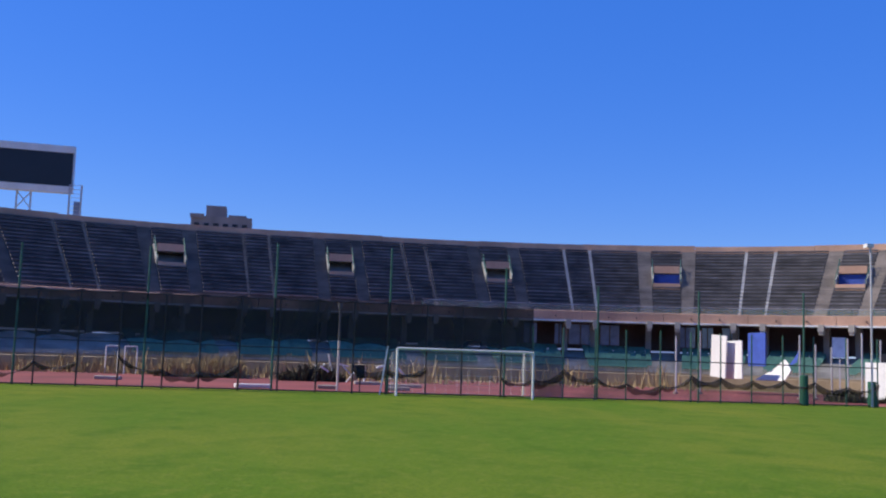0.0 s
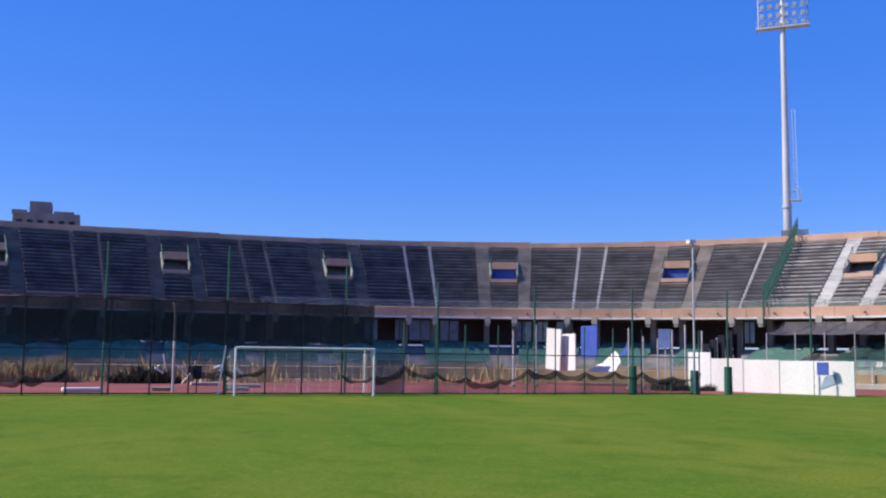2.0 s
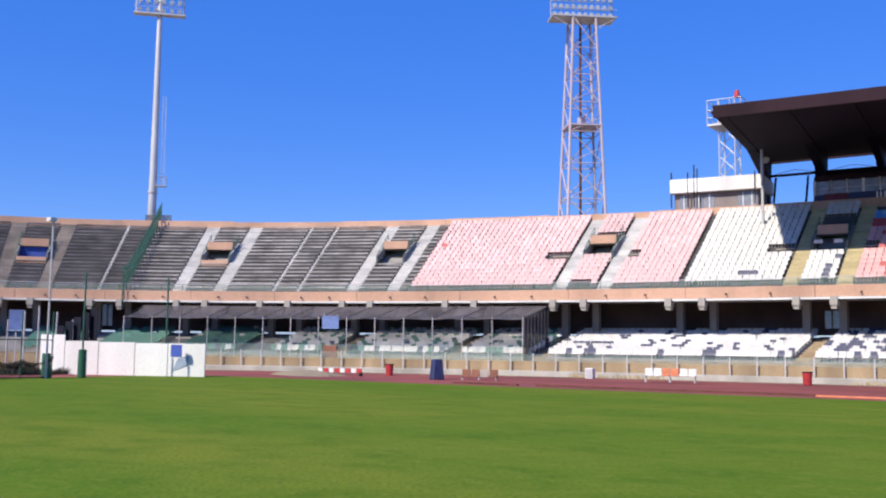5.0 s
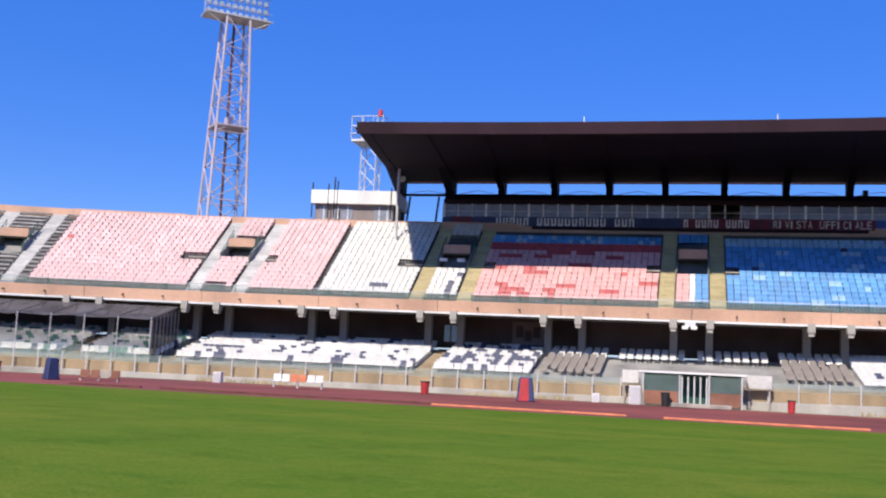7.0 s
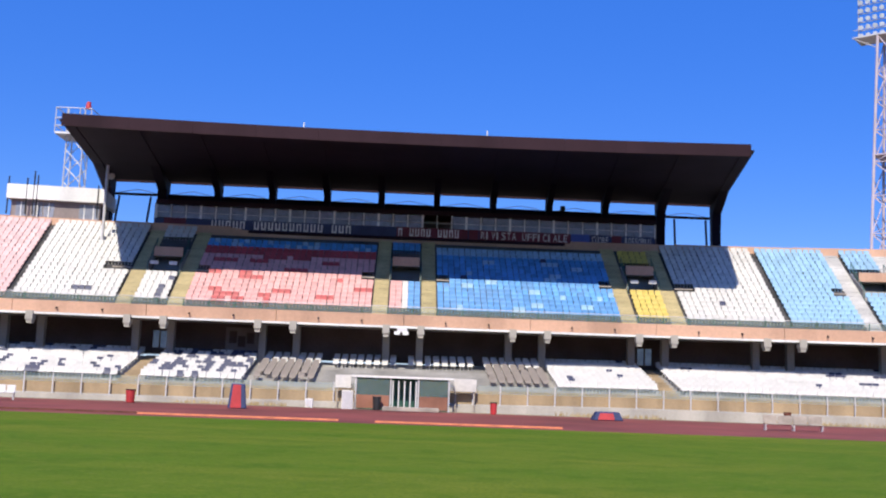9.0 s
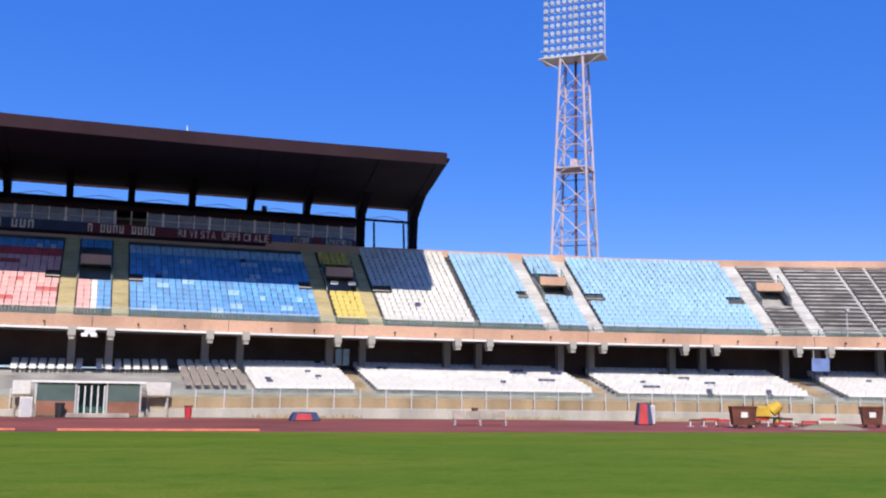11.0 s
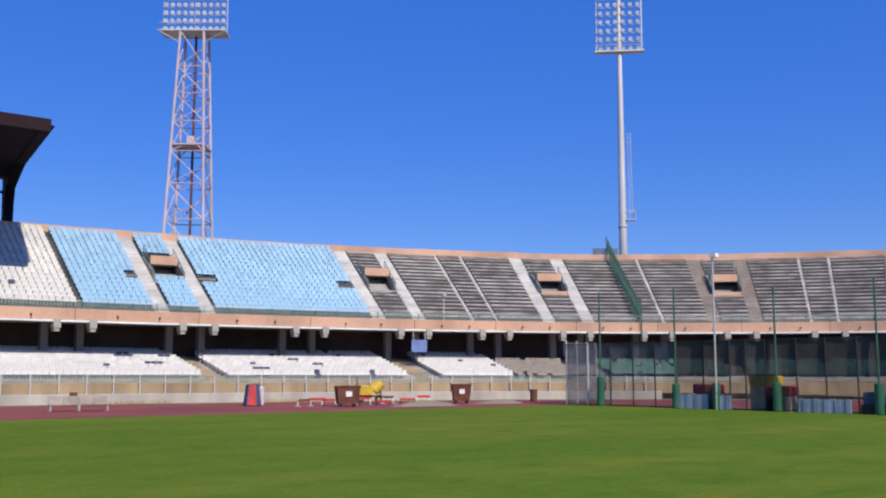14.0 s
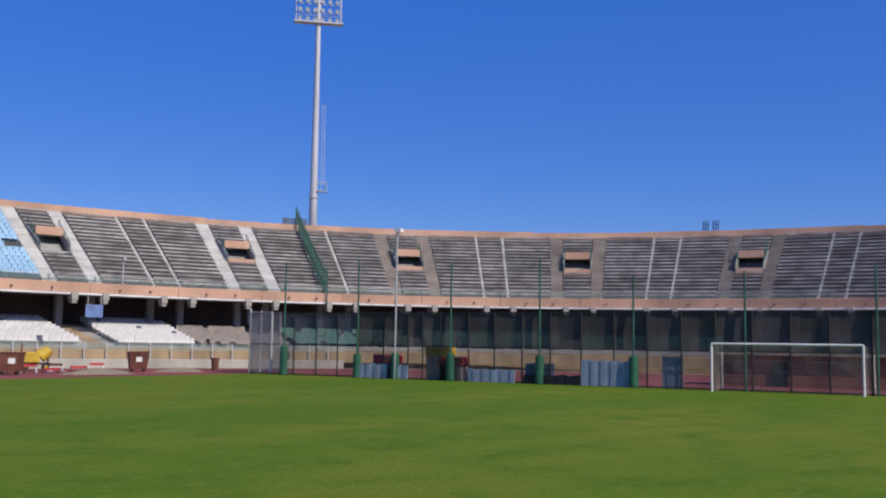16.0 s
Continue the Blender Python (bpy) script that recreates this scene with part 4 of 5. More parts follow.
# ---------------------------------------------------------------- netted cage in front of the lower tier
cg = thing("net_cage", "dark sagging net awning on steel posts over lower seats", "net awning")
n = 34
sh = Shape()
rnd = random.Random(8)
for i in range(n + 1):
    s = -80.0 + 38.5 * i / n
    sag = 0.25 * abs(math.sin(i * 0.9)) + rnd.uniform(0, 0.12)
    sh.v += [tuple(oval(s, -0.2, 5.75)), tuple(oval(s, -2.2, 5.1 - sag)), tuple(oval(s, -4.4, 4.75 - sag)), tuple(oval(s, -6.2, 4.5 - 0.1 * abs(math.sin(i * 0.9))))]
for i in range(n):
    for q in range(3):
        k = i * 4 + q
        sh.f.append((k, k + 1, k + 5, k + 4))
part("awning", sh, M["net_awning"], cg, "dark sagging net")
for i in range(15):
    s = -80.0 + 38.5 * i / 14
    part("post", Shape().bar(oval(s, -6.3, 0.0), oval(s, -6.3, 4.6), 0.04, n=8), M["galv"], cg)
    part("stay", Shape().bar(oval(s, -6.3, 4.55), oval(s, -0.2, 5.7), 0.03, n=6), M["black"], cg)
for i in range(14):
    s = -80.0 + 38.5 * i / 14
    ob = part("pane", sweep(Shape(), s + 0.1, s + 2.65, [(-6.3, 0.8), (-6.3, 2.3), (-6.28, 2.3), (-6.28, 0.8)], 3), M["pane"], cg)
    ob.visible_shadow = False
part("side_net", Shape().add([oval(-41.5, -6.2, 0.6), oval(-41.5, 0, 1.6), oval(-41.5, 0, 5.7), oval(-41.5, -6.2, 4.5)], [(0, 1, 2, 3)]), M["net"], cg)
for i in range(8):
    part("side_post", Shape().bar(oval(-41.5, -6.0 + 0.85 * i, 1.4), oval(-41.5, -6.0 + 0.85 * i, 4.4 + 0.15 * i), 0.05, n=6), M["wood"], cg)

# small signs under the balcony
for s in (-59.5, 59.9):
    sg = thing("hanging_sign", "pale blue sign hanging under the balcony", "sign", group="hanging signs")
    q = Matrix.Translation((0, 0, -0.55)) @ on_oval(s, -6.2) if s < 0 else on_oval(s)
    part("board", Shape().box(-0.75, -0.3, 4.15, 0.75, -0.24, 5.25, q), M["sign_blue"], sg)
    part("hanger", Shape().box(-0.6, -0.28, 5.25, -0.55, -0.24, 6.0 if s > 0 else 5.4, q).box(0.55, -0.28, 5.25, 0.6, -0.24, 6.0 if s > 0 else 5.4, q), M["galv"], sg)
cl = thing("spot_lamp", "pair of small white spot lamps under the balcony", "lamp")
for o in (-0.35, 0.3):
    part("lamp_head", Shape().box(-0.25 + o, -0.5, 5.55, 0.2 + o, -0.1, 5.8, on_oval(-0.1)), M["white"], cl)
part("arm", Shape().box(-0.4, -0.1, 5.75, 0.4, 0.0, 6.1, on_oval(-0.1)), M["galv"], cl)

# ---------------------------------------------------------------- wreckage and boards in the far corner
def board(name, label, category, x, y, rz, w, h, z=0.0, lean=0.0, material="white", t=0.1, group=""):
    m = Matrix.Translation((x, y, z)) @ Matrix.Rotation(radians(rz), 4, "Z") @ Matrix.Rotation(radians(lean), 4, "Y")
    ob = thing(name, label, category, group=group)
    bevelled(part("panel", Shape().box(-w / 2, -t / 2, 0, w / 2, t / 2, h, m), M[material], ob), 0.015)
    return ob, m


def at(az, dist):
    a = radians(az)
    return EYE.x + math.sin(a) * dist, EYE.y + math.cos(a) * dist


hx, hy = at(-53.15, 71.3)
hu = Vector((math.cos(radians(21)), math.sin(radians(21)), 0))
for off, w, h in ((-4.55, 1.9, 2.7), (-2.28, 2.55, 2.27), (0.4, 2.7, 2.22), (3.0, 2.4, 2.17), (5.6, 2.7, 2.17)):
    x, y = hx + hu.x * off, hy + hu.y * off
    ob, m = board("hoarding", "whitewashed board wall panel beside the fence", "hoarding", x, y, 21, w, h, material="white", group="white hoardings")
    if off > 5:
        part("patch", Shape().box(-1.15, -0.07, 1.3, -0.35, -0.055, 2.1, m), M["blue"], ob, "blue painted square")
        part("torn_sheet", Shape().add([m @ Vector(v) for v in ((-1.0, -0.08, 0.35), (0.1, -0.1, 0.75), (0.2, -0.09, 1.4), (-0.6, -0.08, 1.2))], [(0, 1, 2, 3)]), M["sheet_blue"], ob)
x, y = at(-64.25, 84)
board("broken_panel", "large broken white panel leaning in the stand", "panel", x, y, 4, 2.35, 3.4, 1.2, 4, "white", group="broken panels")
x, y = at(-63.4, 83.2)
board("broken_panel", "large broken white panel standing in the stand", "panel", x, y, 3, 2.6, 3.0, 1.15, -1, "white", group="broken panels")
x, y = at(-62.2, 85)
board("broken_panel", "blue panel standing behind broken white ones", "panel", x, y, 10, 2.2, 2.7, 2.2, 0, "blue", group="broken panels")
fp = thing("fallen_panel", "crumpled white panel lying on the terrace", "panel")
x, y = at(-61.4, 83.5)
m = Matrix.Translation((x, y, 1.0)) @ Matrix.Rotation(radians(6), 4, "Z")
sh = Shape().add([m @ Vector(v) for v in ((-2.4, 0, 0.1), (1.7, -0.1, 0.15), (2.2, 0.1, 0.9), (1.5, 0.4, 1.5), (0.9, 0.5, 1.8), (-0.6, 0.5, 1.0))], [(0, 1, 2, 3, 4, 5)])
ob = part("sheet", sh, M["white"], fp)
so = ob.modifiers.new("thickness", "SOLIDIFY")
so.thickness = 0.08
part("torn_edge", Shape().add([m @ Vector(v) for v in ((1.2, 0.5, 1.2), (2.3, 0.6, 1.6), (2.5, 0.7, 2.7), (2.1, 0.6, 2.0))], [(0, 1, 2, 3)]), M["blue"], fp, "torn blue edge")

# debris on the track behind the left goal
for y, x, w, mt in ((-11.2, -58.5, 2.0, "white"), (-1.4, -66, 2.4, "wood"), (-3.4, -70, 1.8, "grey"), (-20.2, -66, 1.6, "grey"), (-6.8, -60, 1.2, "wood"), (-2.6, -60.2, 1.5, "wood")):
    p = thing("debris_slab", "pale broken slab lying on the track", "slab", group="debris slabs")
    bevelled(part("block", Shape().box(-w / 2, -0.3, 0, w / 2, 0.3, 0.22, Matrix.Translation((x, y, 0)) @ Matrix.Rotation(radians(90 + 10 * math.sin(y)), 4, "Z")), M[mt], p), 0.03)
for y, x in ((-22.0, -80), (-20.6, -80)):
    fr = thing("metal_frame", "small white metal frame on the terrace edge", "frame", group="metal frames")
    for q in (-0.45, 0.45):
        part("upright", Shape().bar((x, y + q, 0), (x, y + q, 2.1), 0.05, n=6), M["white"], fr)
    part("bar", Shape().bar((x, y - 0.45, 2.1), (x, y + 0.45, 2.1), 0.05, n=6), M["white"], fr)
ch = thing("wrecked_seat_frame", "tangle of broken pale seat frames", "wreckage")
rnd = random.Random(11)
for i in range(14):
    a = Vector((-74 + rnd.uniform(-1.5, 1.5), -4 + rnd.uniform(-3.2, 3.2), rnd.uniform(0, 0.6)))
    b = a + Vector((rnd.uniform(-0.5, 0.5), rnd.uniform(-1, 1), rnd.uniform(0.4, 1.6)))
    part("rod", Shape().bar(a, b, 0.05, n=5), M["white"] if i % 2 else M["wood"], ch)
for i in range(5):
    m = Matrix.Translation((-73.5, -6.2 + i * 1.4, 0.9 + 0.3 * (i % 2))) @ Matrix.Rotation(rnd.uniform(-1, 1), 4, "X")
    part("shell", Shape().box(-0.3, -0.35, 0, 0.3, 0.35, 0.12, m), M["white"], ch)
bin_ = thing("litter_bin", "black litter bin on a post beside the fence", "bin")
part("post", Shape().bar((-57.0, -5.2, 0), (-57.0, -5.2, 1.2), 0.04, n=6), M["black"], bin_)
part("basket", Shape().box(-57.25, -5.45, 0.75, -56.75, -4.95, 1.5), M["black"], bin_)

# dry grass and scrub
def grass(name, label, spots, material, h, count, seed, lean=0.3):
    rnd = random.Random(seed)
    sh = Shape()
    for x0, x1, y0, y1, dens in spots:
        for _ in range(int(count * dens)):
            x, y = rnd.uniform(x0, x1), rnd.uniform(y0, y1)
            clump = max(0.08, 0.45 + 1.2 * noise.noise((x * 0.25, y * 0.35, seed)))
            hh = h * clump * rnd.uniform(0.6, 1.2)
            a = rnd.uniform(0, 6.28)
            dx, dy = math.cos(a) * 0.05, math.sin(a) * 0.05
            ox, oy = rnd.uniform(-lean, lean) * hh, rnd.uniform(-lean, lean) * hh
            sh.add([(x - dx, y - dy, 0), (x + dx, y + dy, 0), (x + ox * 0.4 + dx * 0.7, y + oy * 0.4 + dy * 0.7, hh * 0.6), (x + ox, y + oy, hh), (x + ox * 0.4 - dx * 0.7, y + oy * 0.4 - dy * 0.7, hh * 0.6)], [(0, 1, 2, 3, 4)])
    return thing(name, label, "dry grass", kind="stuff", shape=sh, material=material)


grass("dry_grass", "tall straw coloured dry grass along the track", [(-87, -76, -18.5, -12, 3.2), (-87, -76, -12, -4.5, 0.25), (-87, -76, -4.5, 4, 0.3), (-86, -77, 5, 27, 0.2), (-87, -79, -30, -18.5, 0.5)], M["straw"], 1.9, 1800, 4)
grass("scrub", "dark tangled scrub beside the wreckage", [(-78, -74, -9.5, -4.5, 1.0), (-62, -60, 26.5, 31, 0.8), (-57.5, -56, 33, 35.5, 0.9)], M["bush"], 1.05, 1400, 6, 0.7)
# stores behind the netting
for k, (y, w, h, mt, x) in enumerate(((26.4, 2.6, 0.95, "sheet_blue", 53.82), (24.0, 1.0, 0.9, "sheet_blue", 53.82), (17.5, 3.2, 0.8, "sheet_blue", 53.82), (14.5, 1.9, 1.25, "sheet_blue", 54.3), (10.0, 3.3, 1.5, "sheet_blue", 53.82), (6.4, 1.2, 1.8, "sheet_blue", 54.3), (13.5, 3.7, 0.6, "black", 53.8))):
    sh = thing("sheet_stack", "corrugated blue grey sheets stacked against the net" if mt != "black" else "low black tarpaulin against the net", "sheets", group="stored sheets")
    n = max(2, int(w / 0.3))
    for i in range(n):
        yy = y - w / 2 + w * i / n
        part("sheet", Shape().box(x + 0.03 * (i % 2), yy, 0.02, x + 0.06 + 0.03 * (i % 2), yy + w / n - 0.01, h - 0.03 * (i % 3)), M[mt], sh)
for y, h, c in ((25.6, 1.55, "red"), (20.6, 1.5, "red"), (21.6, 2.1, "yellow")):
    sh = thing("crash_mat", "faded athletics crash mat stored behind the net", "mat", group="stored mats")
    bevelled(part("mat", Shape().box(54.2, y - 0.9, h - 0.6, 55.2, y + 0.9, h), M[c], sh), 0.08)
    part("base", Shape().box(54.25, y - 0.8, 0, 55.1, y + 0.8, h - 0.6), M["wood"], sh)
rd = thing("site_hut", "low brown shed wall behind the goal", "shed")
part("wall", Shape().box(63, -6, 0, 66, 6.5, 1.9), M["brick"], rd)
part("roof", Shape().box(62.7, -6.3, 1.9, 66.3, 6.8, 2.05), M["wood"], rd)
part("door", Shape().box(62.93, 2.0, 0.05, 62.99, 3.0, 1.5), M["black"], rd)


# ---------------------------------------------------------------- along the track
def pad_block(x, y, w, h, t, rz, label, front=True, group=""):
    m = Matrix.Translation((x, y, 0)) @ Matrix.Rotation(radians(rz), 4, "Z")
    p = thing("padded_block", label, "padding", group=group)
    top = 0.72
    sh = Shape().add([m @ Vector(v) for v in ((-w / 2, -t / 2, 0), (w / 2, -t / 2, 0), (w / 2, t / 2, 0), (-w / 2, t / 2, 0), (-w / 2 * top, -t / 2 * top, h), (w / 2 * top, -t / 2 * top, h), (w / 2 * top, t / 2 * top, h), (-w / 2 * top, t / 2 * top, h))],
                     [(0, 3, 2, 1), (4, 5, 6, 7), (0, 1, 5, 4), (1, 2, 6, 5), (2, 3, 7, 6), (3, 0, 4, 7)])
    bevelled(part("cover", sh, M["navy"], p), 0.05)
    sh = Shape().add([m @ Vector(v) for v in ((-w * 0.36, -t / 2 - 0.012, 0.05), (w * 0.2, -t / 2 - 0.012, 0.05), (w * 0.2 * top, -t / 2 * top - 0.012, h - 0.06), (-w * 0.36 * top, -t / 2 * top - 0.012, h - 0.06))], [(0, 1, 2, 3)])
    if front:
        part("front_panel", sh, M["red"], p, "red front panel")
    return p


pad_block(-10.0, 51.4, 1.15, 1.5, 0.9, 8, "red and navy padded block beside the track", group="padded blocks")
pad_block(35.2, 48.3, 1.1, 1.45, 0.9, -20, "red and navy padded block beside the track", group="padded blocks")
pad_block(13.2, 53.0, 2.0, 0.55, 0.9, 4, "low red and navy padded block on the track", group="padded blocks")
pad_block(-38.4, 43.6, 0.85, 1.35, 0.7, 60, "plain navy padded block beside the track", front=False, group="padded blocks")


def bin_box(x, y, w, h, mt, label, name="litter_bin"):
    p = thing(name, label, "bin", group="bins by the track")
    bevelled(part("body", Shape().bar((x, y, 0), (x, y, h), w * 0.42, w * 0.5, n=12), M[mt], p), 0.02)
    part("rim", Shape().bar((x, y, h), (x, y, h + 0.06), w * 0.54, n=12), M["black"] if mt != "rust" else M["rust"], p)


bin_box(-17.6, 55.5, 0.62, 0.8, "red", "dented red bin beside the kerb wall")
bin_box(6.3, 57.0, 0.5, 0.75, "red", "small red bin beside the kerb wall")
bin_box(-46.2, 48.5, 0.62, 0.8, "red", "dented red bin beside the kerb wall")
bin_box(58.3, 44.2, 0.62, 0.9, "rust", "terracotta coloured drum beside the net")
bin_box(26.3, 56.6, 0.5, 0.8, "rust", "rusty brown drum beside the kerb wall")
bin_box(-1.6, 57.4, 0.6, 0.85, "black", "black bin beside the dugout")
for x, y, w, h in ((-33.0, 55.4, 0.6, 0.75), (-3.6, 57.6, 0.75, 1.25), (36.7, 50.2, 0.8, 1.25), (-6.2, 58.0, 0.5, 0.6)):
    p = thing("white_cabinet", "small white cabinet standing beside the track", "cabinet", group="white cabinets")
    bevelled(part("body", Shape().box(x - w / 2, y - 0.25, 0, x + w / 2, y + 0.25, h), M["white"], p), 0.02)
    part("door", Shape().box(x - w / 2 + 0.05, y - 0.262, 0.06, x + w / 2 - 0.05, y - 0.252, h - 0.06), M["galv"], p)


def row_bench(x0, y0, x1, y1, colors, label, z=0.42):
    p = thing("player_bench", label, "bench", group="benches by the track")
    a, b = Vector((x0, y0, 0)), Vector((x1, y1, 0))
    rz = math.atan2(y1 - y0, x1 - x0)
    L = (b - a).length
    m = Matrix.Translation(a) @ Matrix.Rotation(rz, 4, "Z")
    n = len(colors)
    for i, c in enumerate(colors):
        u0, u1 = L * i / n + 0.03, L * (i + 1) / n - 0.03
        sh = Shape().box(u0, 0, z, u1, 0.45, z + 0.06, m).box(u0, 0.4, z, u1, 0.46, z + 0.5, m)
        bevelled(part("seat", sh, M[c], p), 0.02)
    for u in (0.1, L / 2, L - 0.1):
        part("leg", Shape().box(u - 0.03, 0.05, 0, u + 0.03, 0.1, z, m).box(u - 0.03, 0.35, 0, u + 0.03, 0.4, z, m), M["galv"], p)


row_bench(-27.2, 51.6, -23.8, 52.2, ("white", "white", "orange", "orange", "white", "white"), "white and orange bucket bench beside the track")
row_bench(20.9, 46.2, 24.3, 45.9, ("wood", "wood", "wood", "wood"), "pale wooden bench beside the track", 0.35)
row_bench(-37.2, 44.6, -34.8, 45.4, ("brick", "brick", "wood", "brick"), "low brick red bench beside the track", 0.2)

# dugout
dg = thing("dugout", "glazed team dugout with a white flat roof", "dugout")
DX0, DX1, DY = -3.1, 3.3, 58.6
part("roof", Shape().box(DX0 - 0.3, DY - 0.7, 2.18, DX1 + 0.3, DY + 1.2, 2.32), M["white"], dg, "white roof slab")
for x in (DX0, -0.7, 1.2, DX1):
    part("post", Shape().box(x - 0.05, DY - 0.6, 0, x + 0.05, DY - 0.5, 2.2), M["galv"], dg)
part("back", Shape().box(DX0, DY + 1.0, 0, DX1, DY + 1.1, 2.2), M["green"], dg)
for a, b in ((DX0, -0.7), (1.2, DX1)):
    ob = part("pane", Shape().box(a + 0.08, DY - 0.57, 1.0, b - 0.08, DY - 0.55, 2.1), M["pane"], dg)
    ob.visible_shadow = False
    part("skirt", Shape().box(a + 0.08, DY - 0.58, 0.1, b - 0.08, DY - 0.54, 1.0), M["brick"], dg)
for i in range(5):
    part("gate_bar", Shape().bar((-0.55 + 0.4 * i, DY - 0.55, 0.1), (-0.55 + 0.4 * i, DY - 0.55, 2.0), 0.05, n=6), M["white"], dg)
for x0, x1 in ((-4.6, -3.5), (3.7, 5.3)):
    p = thing("cream_board", "blank cream board beside the dugout", "board", group="cream boards")
    part("panel", Shape().box(x0, 59.6, 1.42, x1, 59.7, 2.3), M["step"], p)
    part("stand", Shape().box(x0 + 0.1, 59.71, 0, x0 + 0.2, 59.8, 2.2).box(x1 - 0.2, 59.71, 0, x1 - 0.1, 59.8, 2.2), M["wood"], p)
p = thing("concrete_step", "pale crumbling step before the dugout gate", "step")
bevelled(part("block", Shape().box(-1.2, 56.2, 0, 2.6, 57.2, 0.28), M["wood"], p), 0.04)

# track edging strips
for x0, x1, y in ((-28.5, -12.4, 39.4), (-12.8, -3.0, 38.8), (-1.2, 8.0, 38.4), (-34, -29.5, 39.0)):
    p = thing("edging_strip", "low orange edging strip beside the grass", "strip", group="edging strips")
    part("strip", Shape().box(x0, y, 0, x1, y + 0.18, 0.09), M["orange"] if x0 > -20 else M["rust"], p)

# rusty plant and scrap in the right-hand corner
def skip(x, y, w, h, rz, label):
    p = thing("scrap_container", label, "container", group="rusty containers")
    m = Matrix.Translation((x, y, 0)) @ Matrix.Rotation(radians(rz), 4, "Z")
    sh = Shape().add([m @ Vector(v) for v in ((-w / 2, -0.5, 0.2), (w / 2, -0.5, 0.2), (w / 2, 0.5, 0.2), (-w / 2, 0.5, 0.2), (-w * 0.6, -0.6, h), (w * 0.6, -0.6, h), (w * 0.6, 0.6, h), (-w * 0.6, 0.6, h))],
                     [(0, 3, 2, 1), (0, 1, 5, 4), (1, 2, 6, 5), (2, 3, 7, 6), (3, 0, 4, 7)])
    ob = part("tub", sh, M["rust"], p)
    so = ob.modifiers.new("thickness", "SOLIDIFY")
    so.thickness = 0.05
    part("rim", Shape().box(-w * 0.62, -0.64, h - 0.06, w * 0.62, -0.56, h + 0.04, m), M["rust"], p)
    for u in (-w * 0.35, w * 0.35):
        part("foot", Shape().box(u - 0.08, -0.4, 0, u + 0.08, 0.4, 0.22, m), M["black"], p)
    part("sticker", Shape().box(-0.2, -0.6, h * 0.5, 0.2, -0.58, h * 0.75, m), M["white"], p)


skip(39.2, 43.0, 1.3, 1.35, -25, "rusty scrap tub standing beside the track")
skip(50.3, 44.0, 1.15, 1.4, -35, "rusty scrap tub near the net fence")
mc = thing("mixer_machine", "small yellow site machine with black wheels", "machine")
mm = Matrix.Translation((45.2, 48.6, 0)) @ Matrix.Rotation(radians(-30), 4, "Z")
bevelled(part("engine_box", Shape().box(-0.9, -0.5, 0.55, 0.3, 0.5, 1.3, mm), M["yellow"], mc), 0.06)
part("drum", Shape().bar(mm @ Vector((0.35, 0, 1.0)), mm @ Vector((1.0, 0, 1.45)), 0.5, 0.32, n=14), M["yellow"], mc)
part("frame", Shape().beam(mm @ Vector((-1.1, 0, 0.5)), mm @ Vector((1.2, 0, 0.5)), 0.12, 0.12).beam(mm @ Vector((0.9, 0, 0.5)), mm @ Vector((0.9, 0, 1.2)), 0.1, 0.1).beam(mm @ Vector((-0.8, 0.3, 1.3)), mm @ Vector((-0.8, 0.3, 1.9)), 0.07, 0.07), M["rust"], mc)
for u in (-0.7, 0.7):
    w = part("wheel", Shape().bar(mm @ Vector((u, -0.62, 0.3)), mm @ Vector((u, -0.48, 0.3)), 0.3, n=14), M["black"], mc)
    part("hub", Shape().bar(mm @ Vector((u, -0.66, 0.3)), mm @ Vector((u, -0.62, 0.3)), 0.12, n=10), M["yellow"], w)
rnd = random.Random(21)
for i in range(9):
    x, y = 37.2 + i * 1.35, 45.6 + rnd.uniform(-0.8, 0.8)
    p = thing("hurdle", "low red and rust hurdle lying by the track", "hurdle", group="hurdles")
    m = Matrix.Translation((x, y, 0)) @ Matrix.Rotation(rnd.uniform(-0.5, 0.2), 4, "Z")
    h = rnd.uniform(0.3, 0.6)
    part("board", Shape().box(-0.55, -0.03, h - 0.16, 0.55, 0.03, h, m), M["red"] if i % 3 else M["rust"], p)
    for u in (-0.5, 0.5):
        part("leg", Shape().box(u - 0.03, -0.03, 0, u + 0.03, 0.03, h, m).box(u - 0.03, -0.3, 0, u + 0.03, 0.3, 0.06, m), M["rust"] if i % 2 else M["white"], p)
for x, y, r, h in ((44.6, 41.5, 2.6, 0.35), (53.0, 42.5, 2.2, 0.3), (-49.5, 43.2, 3.2, 0.4)):
    p = thing("sand_heap", "low heap of pale yellow sand", "heap", group="sand heaps")
    sh = Shape()
    n = 16
    sh.v.append((x, y, h))
    for q in range(1, 5):
        for i in range(n):
            a = 2 * math.pi * i / n
            rr = r * q / 4 * (1 + 0.18 * math.sin(a * 3 + q + x))
            sh.v.append((x + math.cos(a) * rr, y + math.sin(a) * rr * 0.6, h * (1 - (q / 4) ** 1.6) + 0.03 * math.sin(a * 5 + q) * (q < 4)))
    sh.f += [(0, 1 + i, 1 + (i + 1) % n) for i in range(n)]
    for q in range(3):
        sh.f += [(1 + q * n + i, 1 + (q + 1) * n + i, 1 + (q + 1) * n + (i + 1) % n, 1 + q * n + (i + 1) % n) for i in range(n)]
    part("mound", sh, M["dirt"], p)
p = thing("striped_barrier", "low red and white striped barrier beside sand", "barrier")
